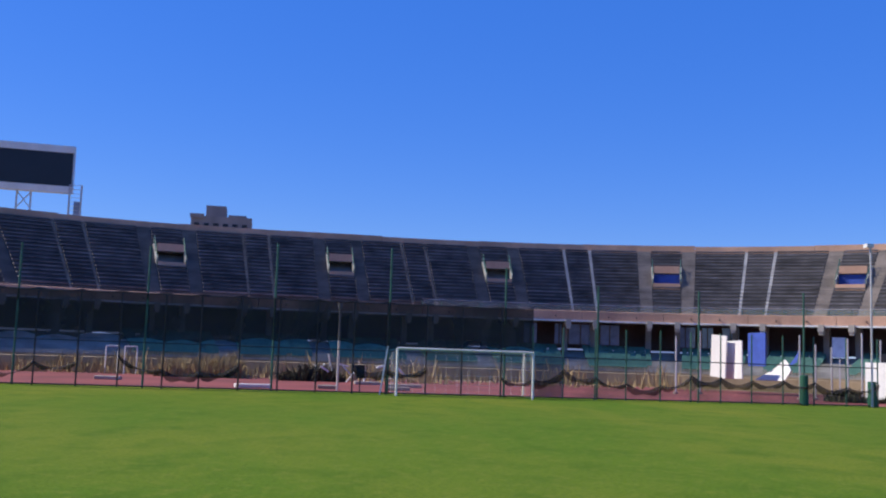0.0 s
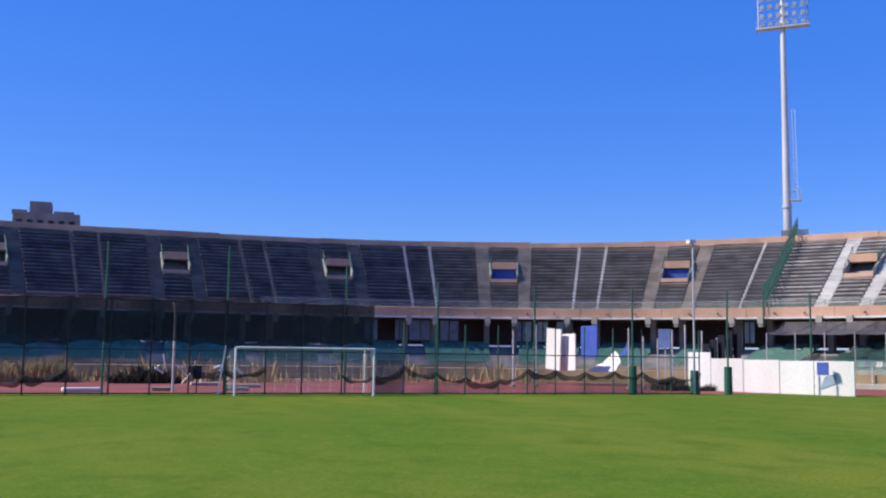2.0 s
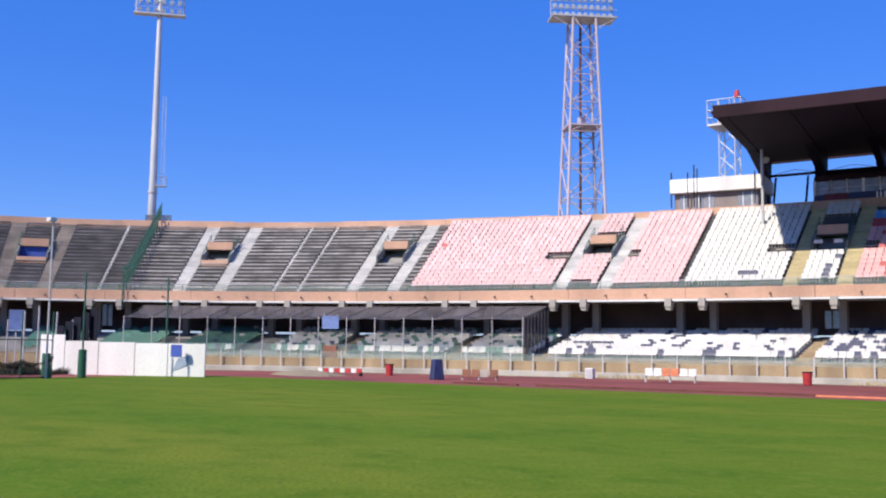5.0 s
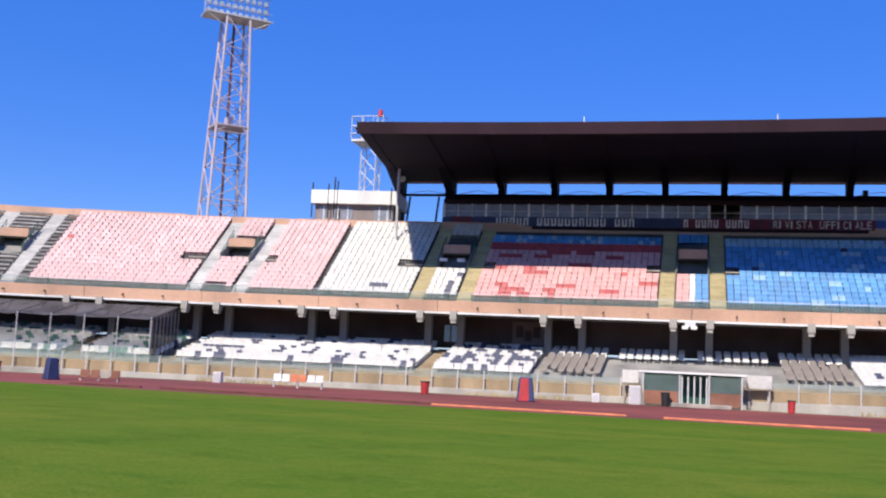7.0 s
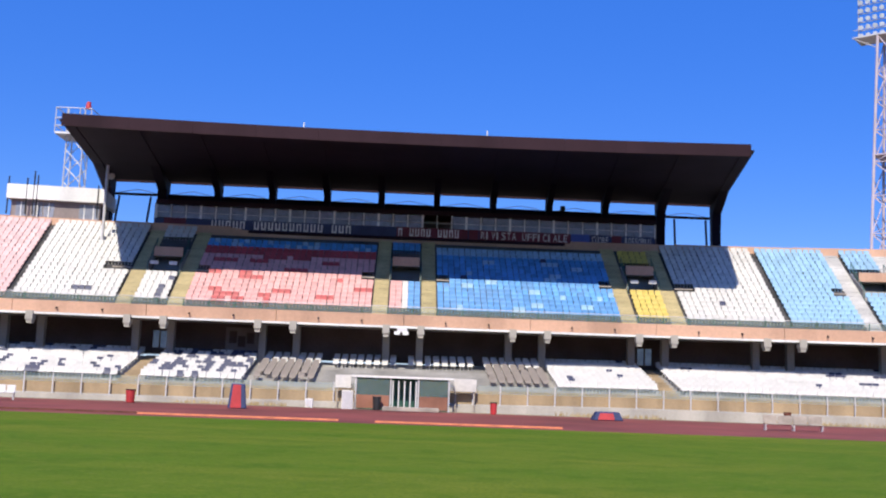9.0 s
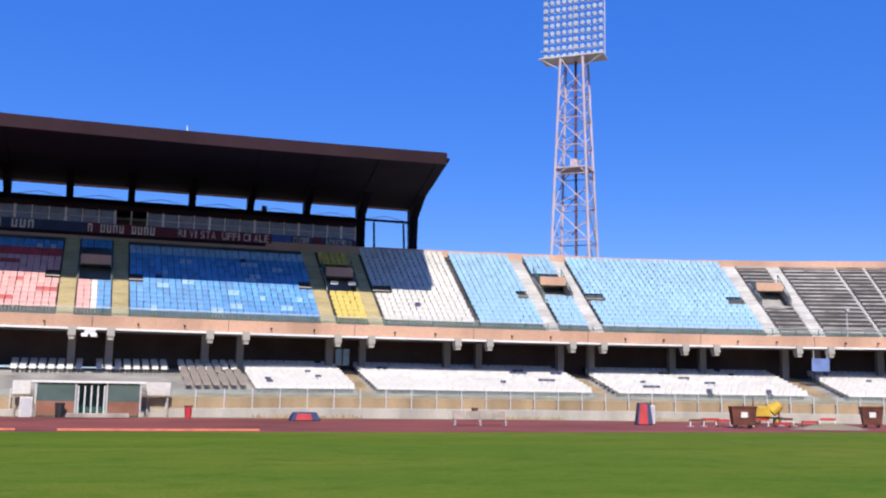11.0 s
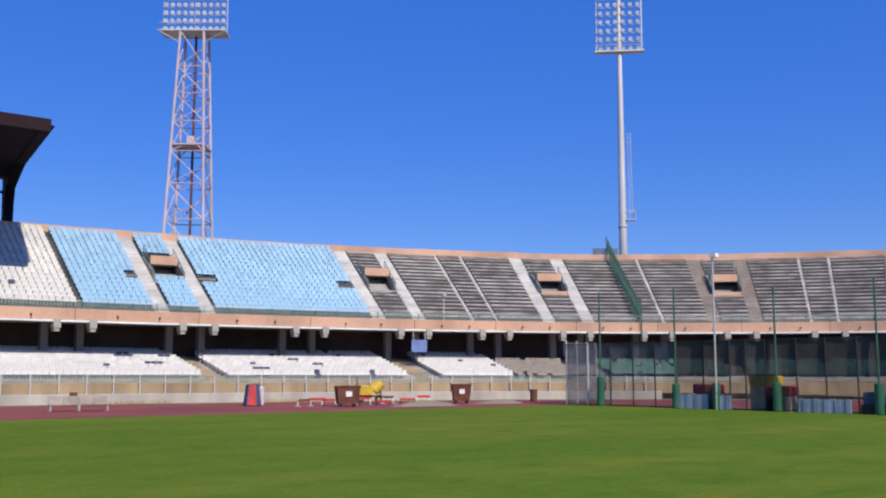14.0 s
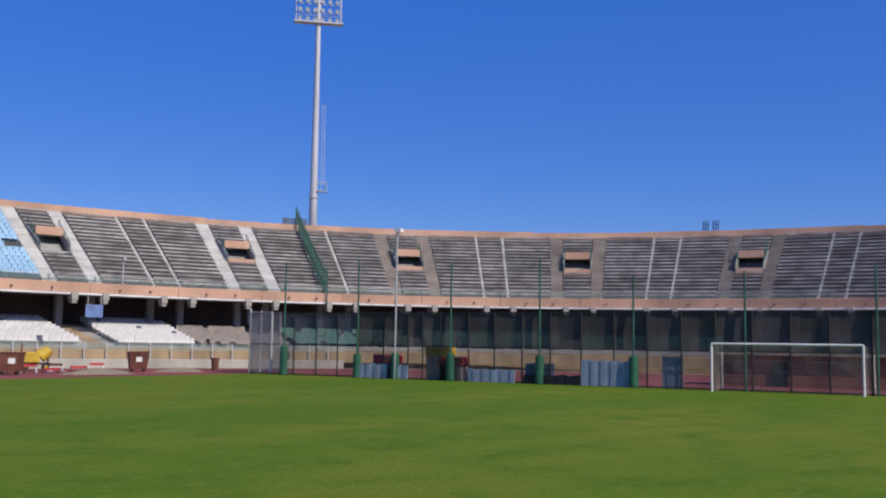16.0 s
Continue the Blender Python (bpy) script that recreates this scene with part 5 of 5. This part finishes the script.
for i in range(8):
    u = -49.2 + i * 0.42
    part("stripe", Shape().box(u, 43.9 + i * 0.12, 0.25, u + 0.42, 43.97 + i * 0.12, 0.55), M["red"] if i % 2 else M["white"], p)
for u in (-49.1, -46.0):
    part("leg", Shape().box(u - 0.05, 43.85 + (u + 49.2) * 0.28, 0, u + 0.05, 44.15 + (u + 49.2) * 0.28, 0.3), M["black"], p)
p = thing("camera_pole", "slim grey pole with a small camera on the balcony", "pole")
part("shaft", Shape().bar(oval(62.6, 0.6, 7.1), oval(62.6, 0.6, 9.4), 0.05, n=8), M["galv"], p)
part("camera_head", Shape().box(-0.12, -0.3, 0, 0.12, 0.15, 0.2, on_oval(62.6, 0.6, 9.4)), M["galv"], p)
p = thing("wall_mural", "large faded grey painted mural on the back wall", "mural")
part("sheet", sweep(Shape(), -14.5, -11.9, [(LB - 0.04, 3.7), (LB - 0.04, 5.9), (LB - 0.01, 5.9), (LB - 0.01, 3.7)], 3), M["stucco"], p)
for a, b, z0, z1 in ((-14.2, -13.6, 4.6, 5.6), (-13.5, -12.9, 4.3, 5.2), (-12.8, -12.2, 4.6, 5.5)):
    part("shape", sweep(Shape(), a, b, [(LB - 0.06, z0), (LB - 0.06, z1), (LB - 0.045, z1), (LB - 0.045, z0)], 3), M["dark_wall"], p)

# short stub posts and screens between the corner boards and the stand
rnd = random.Random(31)
for i, az in enumerate((-66.5, -65.2, -60.0, -59.2, -58.4, -57.6, -56.9, -56.0, -55.2)):
    x, y = at(az, 76 + 2 * math.sin(i * 2.0))
    p = thing("steel_post", "slim pale steel post standing among debris", "post", group="steel posts")
    part("shaft", Shape().bar((x, y, 0), (x, y, 4.2 + 0.5 * math.sin(i * 1.3)), 0.06, n=8), M["galv"], p)
    part("foot", Shape().box(x - 0.15, y - 0.15, 0, x + 0.15, y + 0.15, 0.1), M["concrete"], p)
gs = thing("stepped_screen", "dark grey stepped screen above the boards", "screen")
for i in range(5):
    x, y = at(-55.8 + i * 0.42, 74.0)
    part("panel", Shape().box(-0.28, -0.03, 2.3, 0.28, 0.03, 3.3 + 0.32 * i, Matrix.Translation((x, y, 0)) @ Matrix.Rotation(radians(20), 4, "Z")), M["screen"], gs)
part("base", Shape().box(-1.3, -0.02, 0, 1.4, 0.02, 2.3, Matrix.Translation((*at(-55.0, 74.0), 0)) @ Matrix.Rotation(radians(20), 4, "Z")), M["wood"], gs)
p = thing("hanging_sign", "pale blue sign on a post in the curve", "sign")
x, y = at(-58.0, 86)
m = Matrix.Translation((x, y, 0)) @ Matrix.Rotation(radians(50), 4, "Z")
part("board", Shape().box(-0.55, -0.03, 3.1, 0.55, 0.03, 4.7, m), M["sign_blue"], p)
part("post", Shape().box(-0.05, 0.04, 0, 0.05, 0.12, 4.7, m), M["galv"], p)
p = thing("door_leaf", "rusty red gate leaf in the glazed fence", "gate")
part("leaf", sweep(Shape(), -60.2, -58.9, [(-6.45, 0.5), (-6.45, 2.2), (-6.4, 2.2), (-6.4, 0.5)], 2), M["brick"], p)
part("frame", sweep(Shape(), -60.3, -60.2, [(-6.47, 0.3), (-6.47, 2.4), (-6.38, 2.4), (-6.38, 0.3)], 2), M["green"], p)
# roof top details
for x in (-8.2, 5.8):
    p = thing("roof_aerial", "tiny white aerial on the roof edge", "aerial", group="roof aerials")
    part("rod", Shape().bar((x, front(x) + 0.3, 20.6), (x, front(x) + 0.3, 21.25), 0.05, n=6), M["white"], p)
# weeds along the kerb wall
for s in (-33.0, -12.0, 15.0, 31.0, 46.0):
    p = thing("weed_tuft", "dry weeds growing along the kerb wall", "weeds", kind="stuff")
    sh = Shape()
    for _ in range(160):
        u, d = s + rnd.uniform(-4, 4), -7.2 - abs(rnd.gauss(0, 0.5))
        a, h = oval(u, d), rnd.uniform(0.1, 0.35)
        sh.add([a + Vector((-0.04, 0, 0)), a + Vector((0.04, 0, 0)), a + Vector((rnd.uniform(-0.1, 0.1), rnd.uniform(-0.1, 0.1), h))], [(0, 1, 2)])
    part("blade", sh, M["straw"], p)


# ---------------------------------------------------------------- stairs, gangway mouths, benches and seats
def upper_stair(s0, s1, material, label, rows=(0, ROWS)):
    st = thing("stair", label, "stairs", kind="structure")
    for i in range(*rows):
        d, z = row(i)
        sh = Shape()
        for h in (0, 1):
            dd, zz = d - 0.02 + h * TREAD / 2, z - RISE / 2 + h * RISE / 2 + 0.20
            sweep(sh, s0, s1, [(dd, zz - 0.40), (dd, zz), (dd + TREAD / 2 + 0.02, zz), (dd + TREAD / 2 + 0.02, zz - 0.40)], 3)
        part("tread", sh, material, st)


def mouth(j, grand):
    s = way(j)
    v = thing("gangway_mouth", "peach walled gangway mouth with a dark opening and thin rails", "gangway", group="gangway mouths")
    d, z = row(VOM_ROWS[0])
    zf, db = z - RISE + 0.05, row(VOM_ROWS[1])[0]
    zt = row(VOM_ROWS[1] - 1)[1]
    part("floor", sweep(Shape(), s - 1.2, s + 1.2, [(d, zf - 0.2), (d, zf), (db + 2, zf), (db + 2, zf - 0.2)], 3), M["concrete"], v)
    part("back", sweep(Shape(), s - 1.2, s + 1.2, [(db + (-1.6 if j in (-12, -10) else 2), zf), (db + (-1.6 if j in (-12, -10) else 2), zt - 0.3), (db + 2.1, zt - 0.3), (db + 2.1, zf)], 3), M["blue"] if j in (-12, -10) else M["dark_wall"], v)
    for a, b in ((s - 1.36, s - 1.2), (s + 1.2, s + 1.36)):
        part("cheek", sweep(Shape(), a, b, [(d, zf - 0.3), (d, zf + 1.0), (db, zt + 0.65), (db + 2, zt + 0.65), (db + 2, zf - 0.3)], 3), M["concrete"], v)
    part("upper_parapet", sweep(Shape(), s - 1.15, s + 1.15, [(db - 1.9, zt - 0.22), (db - 1.9, zt + 0.55), (db - 1.75, zt + 0.55), (db - 1.75, zt - 0.22)], 3), M["peach"], v)
    part("cover", sweep(Shape(), s - 1.36, s + 1.36, [(db - 1.75, zt - 0.25), (db - 1.75, zt - 0.1), (db + 2, zt - 0.02), (db + 2, zt - 0.25)], 3), M["concrete"], v)
    if abs(j) >= 8:
        part("lower_parapet", sweep(Shape(), s - 1.25, s + 1.25, [(d - 0.15, zf - 0.25), (d - 0.15, zf + 0.6), (d, zf + 0.6), (d, zf - 0.25)], 3), M["peach"], v)
    elif grand:
        for o in (-0.75, 0.75):
            ob = part("box_lamp", Shape().box(-0.32, -0.12, 0, 0.32, 0.12, 0.28, on_oval(s + o, d - 0.2, zf + 0.9)), M["white"], v)
    for o in (-1.28, 1.28):
        sh = Shape()
        a, b = oval(s + o, d - 0.1, zf + 1.0), oval(s + o, db, zt + 1.5)
        sh.bar(a, b, 0.035, n=6).bar(a - Vector((0, 0, 0.4)), b - Vector((0, 0, 0.4)), 0.03, n=6)
        for k in range(5):
            p = a.lerp(b, k / 4)
            sh.bar(p - Vector((0, 0, 1.1)), p, 0.03, n=6)
        part("side_rail", sh, M["green"], v)


def benches(s0, s1, rows=(0, ROWS), shift=0.0):
    b = thing("bench_rows", "rows of dark weathered concrete plank benches", "benches", group="terrace benches")
    for i in range(*rows):
        d, z = row(i)
        # planks left of the dividing fence take the colour with shade in it
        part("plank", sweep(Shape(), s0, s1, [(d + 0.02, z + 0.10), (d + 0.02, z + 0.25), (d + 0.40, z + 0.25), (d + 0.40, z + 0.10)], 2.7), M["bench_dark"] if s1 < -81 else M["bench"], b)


def seat_mesh(name, material):
    """A bucket seat: pan, curved back and lip; x along the row, y to the back."""
    sh = Shape()
    prof = [(-0.02, 0.30), (0.0, 0.37), (0.16, 0.345), (0.32, 0.35), (0.37, 0.50), (0.42, 0.76), (0.46, 0.76), (0.42, 0.50), (0.38, 0.31), (0.16, 0.29)]
    n = len(prof)
    for x in (-0.228, 0.228):
        sh.v += [(x, y, z) for y, z in prof]
    sh.f += [(q, (q + 1) % n, n + (q + 1) % n, n + q) for q in range(n)] + [tuple(reversed(range(n))), tuple(range(n, 2 * n))]
    sh.box(-0.15, 0.1, 0.0, -0.11, 0.2, 0.3).box(0.11, 0.1, 0.0, 0.15, 0.2, 0.3)
    return sh


SEAT_SHAPE = seat_mesh("seat", None)
SEAT_MESH = {k: SEAT_SHAPE.mesh("seat", m) for k, m in SEAT.items()}
SPACING = 0.5


def seat_block(label, s0, s1, rows, color, where=row, named=90, seed=1, off=0.12, apart=SPACING):
    """Seats row by row; color(i, u, r) gives a colour or None for a missing seat, u from 0 to 1 along the row."""
    blk = thing("seat_block", label, "stadium seats", group="seat blocks")
    rnd = random.Random(seed)
    rest, count = {}, 0
    n = max(1, int((s1 - s0) / apart))
    for i in rows:
        d, z = where(i)
        for k in range(n):
            c = color(i, (k + 0.5) / n, rnd.random())
            if c is None:
                continue
            s = s0 + (k + 0.5) * (s1 - s0) / n
            m = on_oval(s, d + off, z + (dip(s) if where is low_row else 0.0)) @ Matrix.Rotation(rnd.uniform(-0.05, 0.05), 4, "Z")
            if count < named:
                ob = part("seat", SEAT_MESH[c], None, blk)
                ob.matrix_world = m
                count += 1
            else:
                sh = rest.setdefault(c, Shape())
                sh.add([m @ Vector(v) for v in SEAT_SHAPE.v], SEAT_SHAPE.f)
    for c, sh in rest.items():
        ob = part("seating", sh, SEAT[c], blk, c + " plastic bucket seats")
        tagged(ob, kind="stuff")


ALL = range(ROWS)
# short plank landings beside the gangways
for j in (-4, -2, 0, 2, 4):
    for sg in (-1, 1):
        c = way(j) + sg * 3.35
        p = thing("landing_plank", "short dark timber planks beside a stair", "planks", group="landing planks")
        for i in (6, 7):
            d, z = row(i)
            part("plank", sweep(Shape(), c - 0.75, c + 0.75, [(d + 0.05, z + 0.14), (d + 0.05, z + 0.26), (d + 0.38, z + 0.26), (d + 0.38, z + 0.14)], 2), M["wood"], p)
# stairs of the upper tier
for j in range(-20, 21):
    s = way(j)
    k = abs(j)
    if j % 2 == 0:
        if k in (0, 2):
            m, lab = M["step_gold"], "ochre painted concrete stair between seats"
        elif k <= 8:
            m, lab = M["step"], "pale concrete stair beside a gangway mouth"
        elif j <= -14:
            # shade of the left curve is painted into these stairs
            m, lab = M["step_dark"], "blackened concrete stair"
        else:
            m, lab = M["step_old"], "stained brownish concrete stair"
        for a, b in ((s - 2.55, s - 1.36), (s + 1.36, s + 2.55)):
            upper_stair(a, b, m, lab)
        mouth(j, k in (2,))
    elif k == 3:
        upper_stair(s - 0.24, s + 0.24, M["terrace"], "narrow dark concrete stair between seat blocks")
    elif k >= 7:
        for o in (-1.2, 1.2):
            if k == 9 and o * j < 0:
                continue
            c = s + o
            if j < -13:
                # darker colour here stands for shade on the left curve
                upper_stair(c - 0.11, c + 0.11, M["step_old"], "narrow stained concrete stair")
            else:
                upper_stair(c - 0.12, c + 0.12, M["step"], "narrow pale concrete stair")

# benches between the stairs
for sg in (-1, 1):
    for j in range(6, 20):
        a = way(j) + (2.6 if j % 2 == 0 else 1.36)
        b = way(j + 1) - (2.6 if (j + 1) % 2 == 0 else 1.36)
        lo, hi = sorted((sg * a, sg * b))
        benches(lo, hi)
        c = way(j)
        if j % 2 == 0:
            benches(sg * c - 1.3, sg * c + 1.3, (0, VOM_ROWS[0]))
            benches(sg * c - 1.3, sg * c + 1.3, (VOM_ROWS[1] + 1, ROWS))
        else:
            benches(sg * c - 1.04, sg * c + 1.04)
benches(-55.7, -54.8)


def plain(c, lost=0.0):
    return lambda i, u, r: None if r < lost else c


seat_block("faded pink plastic seats on the upper tier", -54.7, -41.5, ALL, lambda i, u, r: None if (i in (6, 7) and u > 0.86) else ("red" if r < 0.004 else "pink"), seed=1)
seat_block("faded pink plastic seats below and above a gangway", -40.1, -37.6, [i for i in ALL if i < 7 or i > 12], lambda i, u, r: None if i == 0 and u < 0.8 else "pink", seed=2, named=30)
seat_block("faded pink plastic seats on the upper tier", -36.2, -30.65, ALL, lambda i, u, r: None if (i in (6, 7) and u < 0.2) else "pink", seed=3)
seat_block("white plastic seats with a few gaps, partly in roof shadow", -30.15, -22.5, ALL, lambda i, u, r: None if (i in (6, 7) and u > 0.75) else ("navy" if (i == 1 and 0.55 < u < 0.75) else None if r < 0.008 else "white"), seed=4)
seat_block("white plastic seats with dark ones below a gangway", -21.1, -18.6, [i for i in ALL if i < 6 or i > 13], lambda i, u, r: None if i == 14 else "navy" if r < 0.12 and i < 13 else "white", seed=5, named=30)


def coral(i, u, r):
    if i in (6, 7) and (u < 0.07 or u > 0.93):
        return None
    if i > 14:
        return None
    if i > 12:
        return "blue" if r > 0.2 else "sky"
    if i > 10:
        return "red"
    q = noise.noise((u * 6, i * 1.2, 3.3))
    return "red" if q > 0.32 or (i in (0, 1) and 0.15 < u < 0.5 and r < 0.7) else "coral"


seat_block("faded coral seats with darker red patches", -17.2, -2.65, ALL, coral, seed=6)
seat_block("mixed pink and blue seats below a gangway", -1.25, 1.25, [i for i in ALL if i < 6 or 13 < i < 16], lambda i, u, r: ("blue" if i > 12 else ("coral" if u < 0.5 else "blue") if abs(u - 0.5) > 0.1 else "white"), seed=7, named=30)
seat_block("bright and faded blue seats on the upper tier", 2.65, 17.2, ALL, lambda i, u, r: None if (i in (6, 7) and (u < 0.07 or u > 0.93)) else None if i > 14 else "sky" if i > 12 else ("navy" if r < 0.003 else "sky" if (i < 12 and noise.noise((u * 8, i, 1.7)) > 0.42) else "blue"), seed=8)
seat_block("yellow plastic seats below a gangway", 18.6, 21.1, [i for i in ALL if i < 6 or 12 < i < 16], lambda i, u, r: "yellow", seed=9, named=30)
seat_block("white plastic seats partly in roof shadow", 22.5, 30.15, ALL, lambda i, u, r: None if (i in (6, 7) and u < 0.2) else ("navy" if r < 0.004 else "white"), seed=10)
seat_block("light blue plastic seats on the upper tier", 30.65, 36.2, ALL, lambda i, u, r: None if (i in (6, 7) and u > 0.8) else "sky", seed=11)
seat_block("light blue plastic seats below and above a gangway", 37.6, 40.1, [i for i in ALL if i < 7 or i > 12], plain("sky"), seed=12, named=30)
seat_block("light blue plastic seats on the upper tier", 41.5, 55.6, ALL, lambda i, u, r: None if (i in (6, 7) and (u < 0.1 or u > 0.9)) else "sky", seed=13)

# lower tier
LALL = range(LROWS)


def speckled(p):
    return lambda i, u, r: ("navy" if noise.noise((u * 14, i * 0.8, p)) > 0.33 or r < 0.05 else None if r > 0.97 else "white")


for n, (a, b) in enumerate(((-75.0, -69.5), (-66.0, -60.6), (-58.5, -49.2), (-47.6, -41.2))):
    seat_block("dusty white seats with dark ones behind a glazed fence", a, b, range(0, 10), lambda i, u, r: "green" if r < (0.9 if n == 0 else 0.28) else "navy" if r > 0.95 else "white", low_row, 40, 20 + n)
seat_block("white seats speckled with dark blue ones", -39.8, -20.6, range(0, 10), speckled(7.1), low_row, 90, 25)
seat_block("white seats speckled with many dark blue ones", -19.0, -11.6, range(0, 10), lambda i, u, r: "navy" if noise.noise((u * 12, i * 0.9, 5.5)) > 0.12 else "white", low_row, 90, 26)
for n, (a, b, mixed) in enumerate(((-11.0, -6.4, True), (-5.6, -0.4, False), (0.4, 5.8, False), (6.5, 11.1, True))):
    seat_block("old sand and white folding seats near the dugout", a, b, range(1 if mixed else 7, 10), lambda i, u, r: "white" if i > 6 else (None if r < 0.1 else "sand"), low_row, 40, 30 + n, apart=0.62)
for n, (a, b) in enumerate(((11.5, 19.0), (20.7, 38.4), (40.6, 57.0), (60.4, 67.5))):
    seat_block("clean white seats in long rows", a, b, range(0, 10), lambda i, u, r: "navy" if noise.noise((u * 11, i * 0.7, n + 0.5)) > 0.55 else "white", low_row, 90, 40 + n)
seat_block("sand coloured seats beside the net fence", 68.0, 74.5, range(0, 7), plain("sand", 0.1), low_row, 40, 45)
for n, (a, b) in enumerate(((-160, -152), (-150, -143), (-141, -134), (-132, -127), (-125, -118), (-115.5, -109), (-106, -100), (-98, -93), (-90, -85.5), (-83, -78))):
    seat_block("faded dark green seats in the curve", a, b, range(0, 9), plain("green", 0.06), low_row, 40, 50 + n)
for n, (a, b) in enumerate(((78, 90), (92, 106), (108, 122))):
    seat_block("dark green seats in the curve behind netting", a, b, range(1, 7), plain("green", 0.25), low_row, 40, 60 + n)

# lower stairs between the blocks
for s in (-59.5, -48.4, -40.5, -19.84, 19.84, 39.5, 58.7):
    st = thing("stair", "concrete stair through the lower tier", "stairs", kind="structure")
    for i in LALL:
        d, z = low_row(i)
        part("tread", sweep(Shape(), s - 0.6, s + 0.6, [(d - 0.02, z - 0.3), (d - 0.02, z + 0.06), (d + 0.4, z + 0.06), (d + 0.4, z - 0.3)], 3, fall=dip), M["ochre"], st)
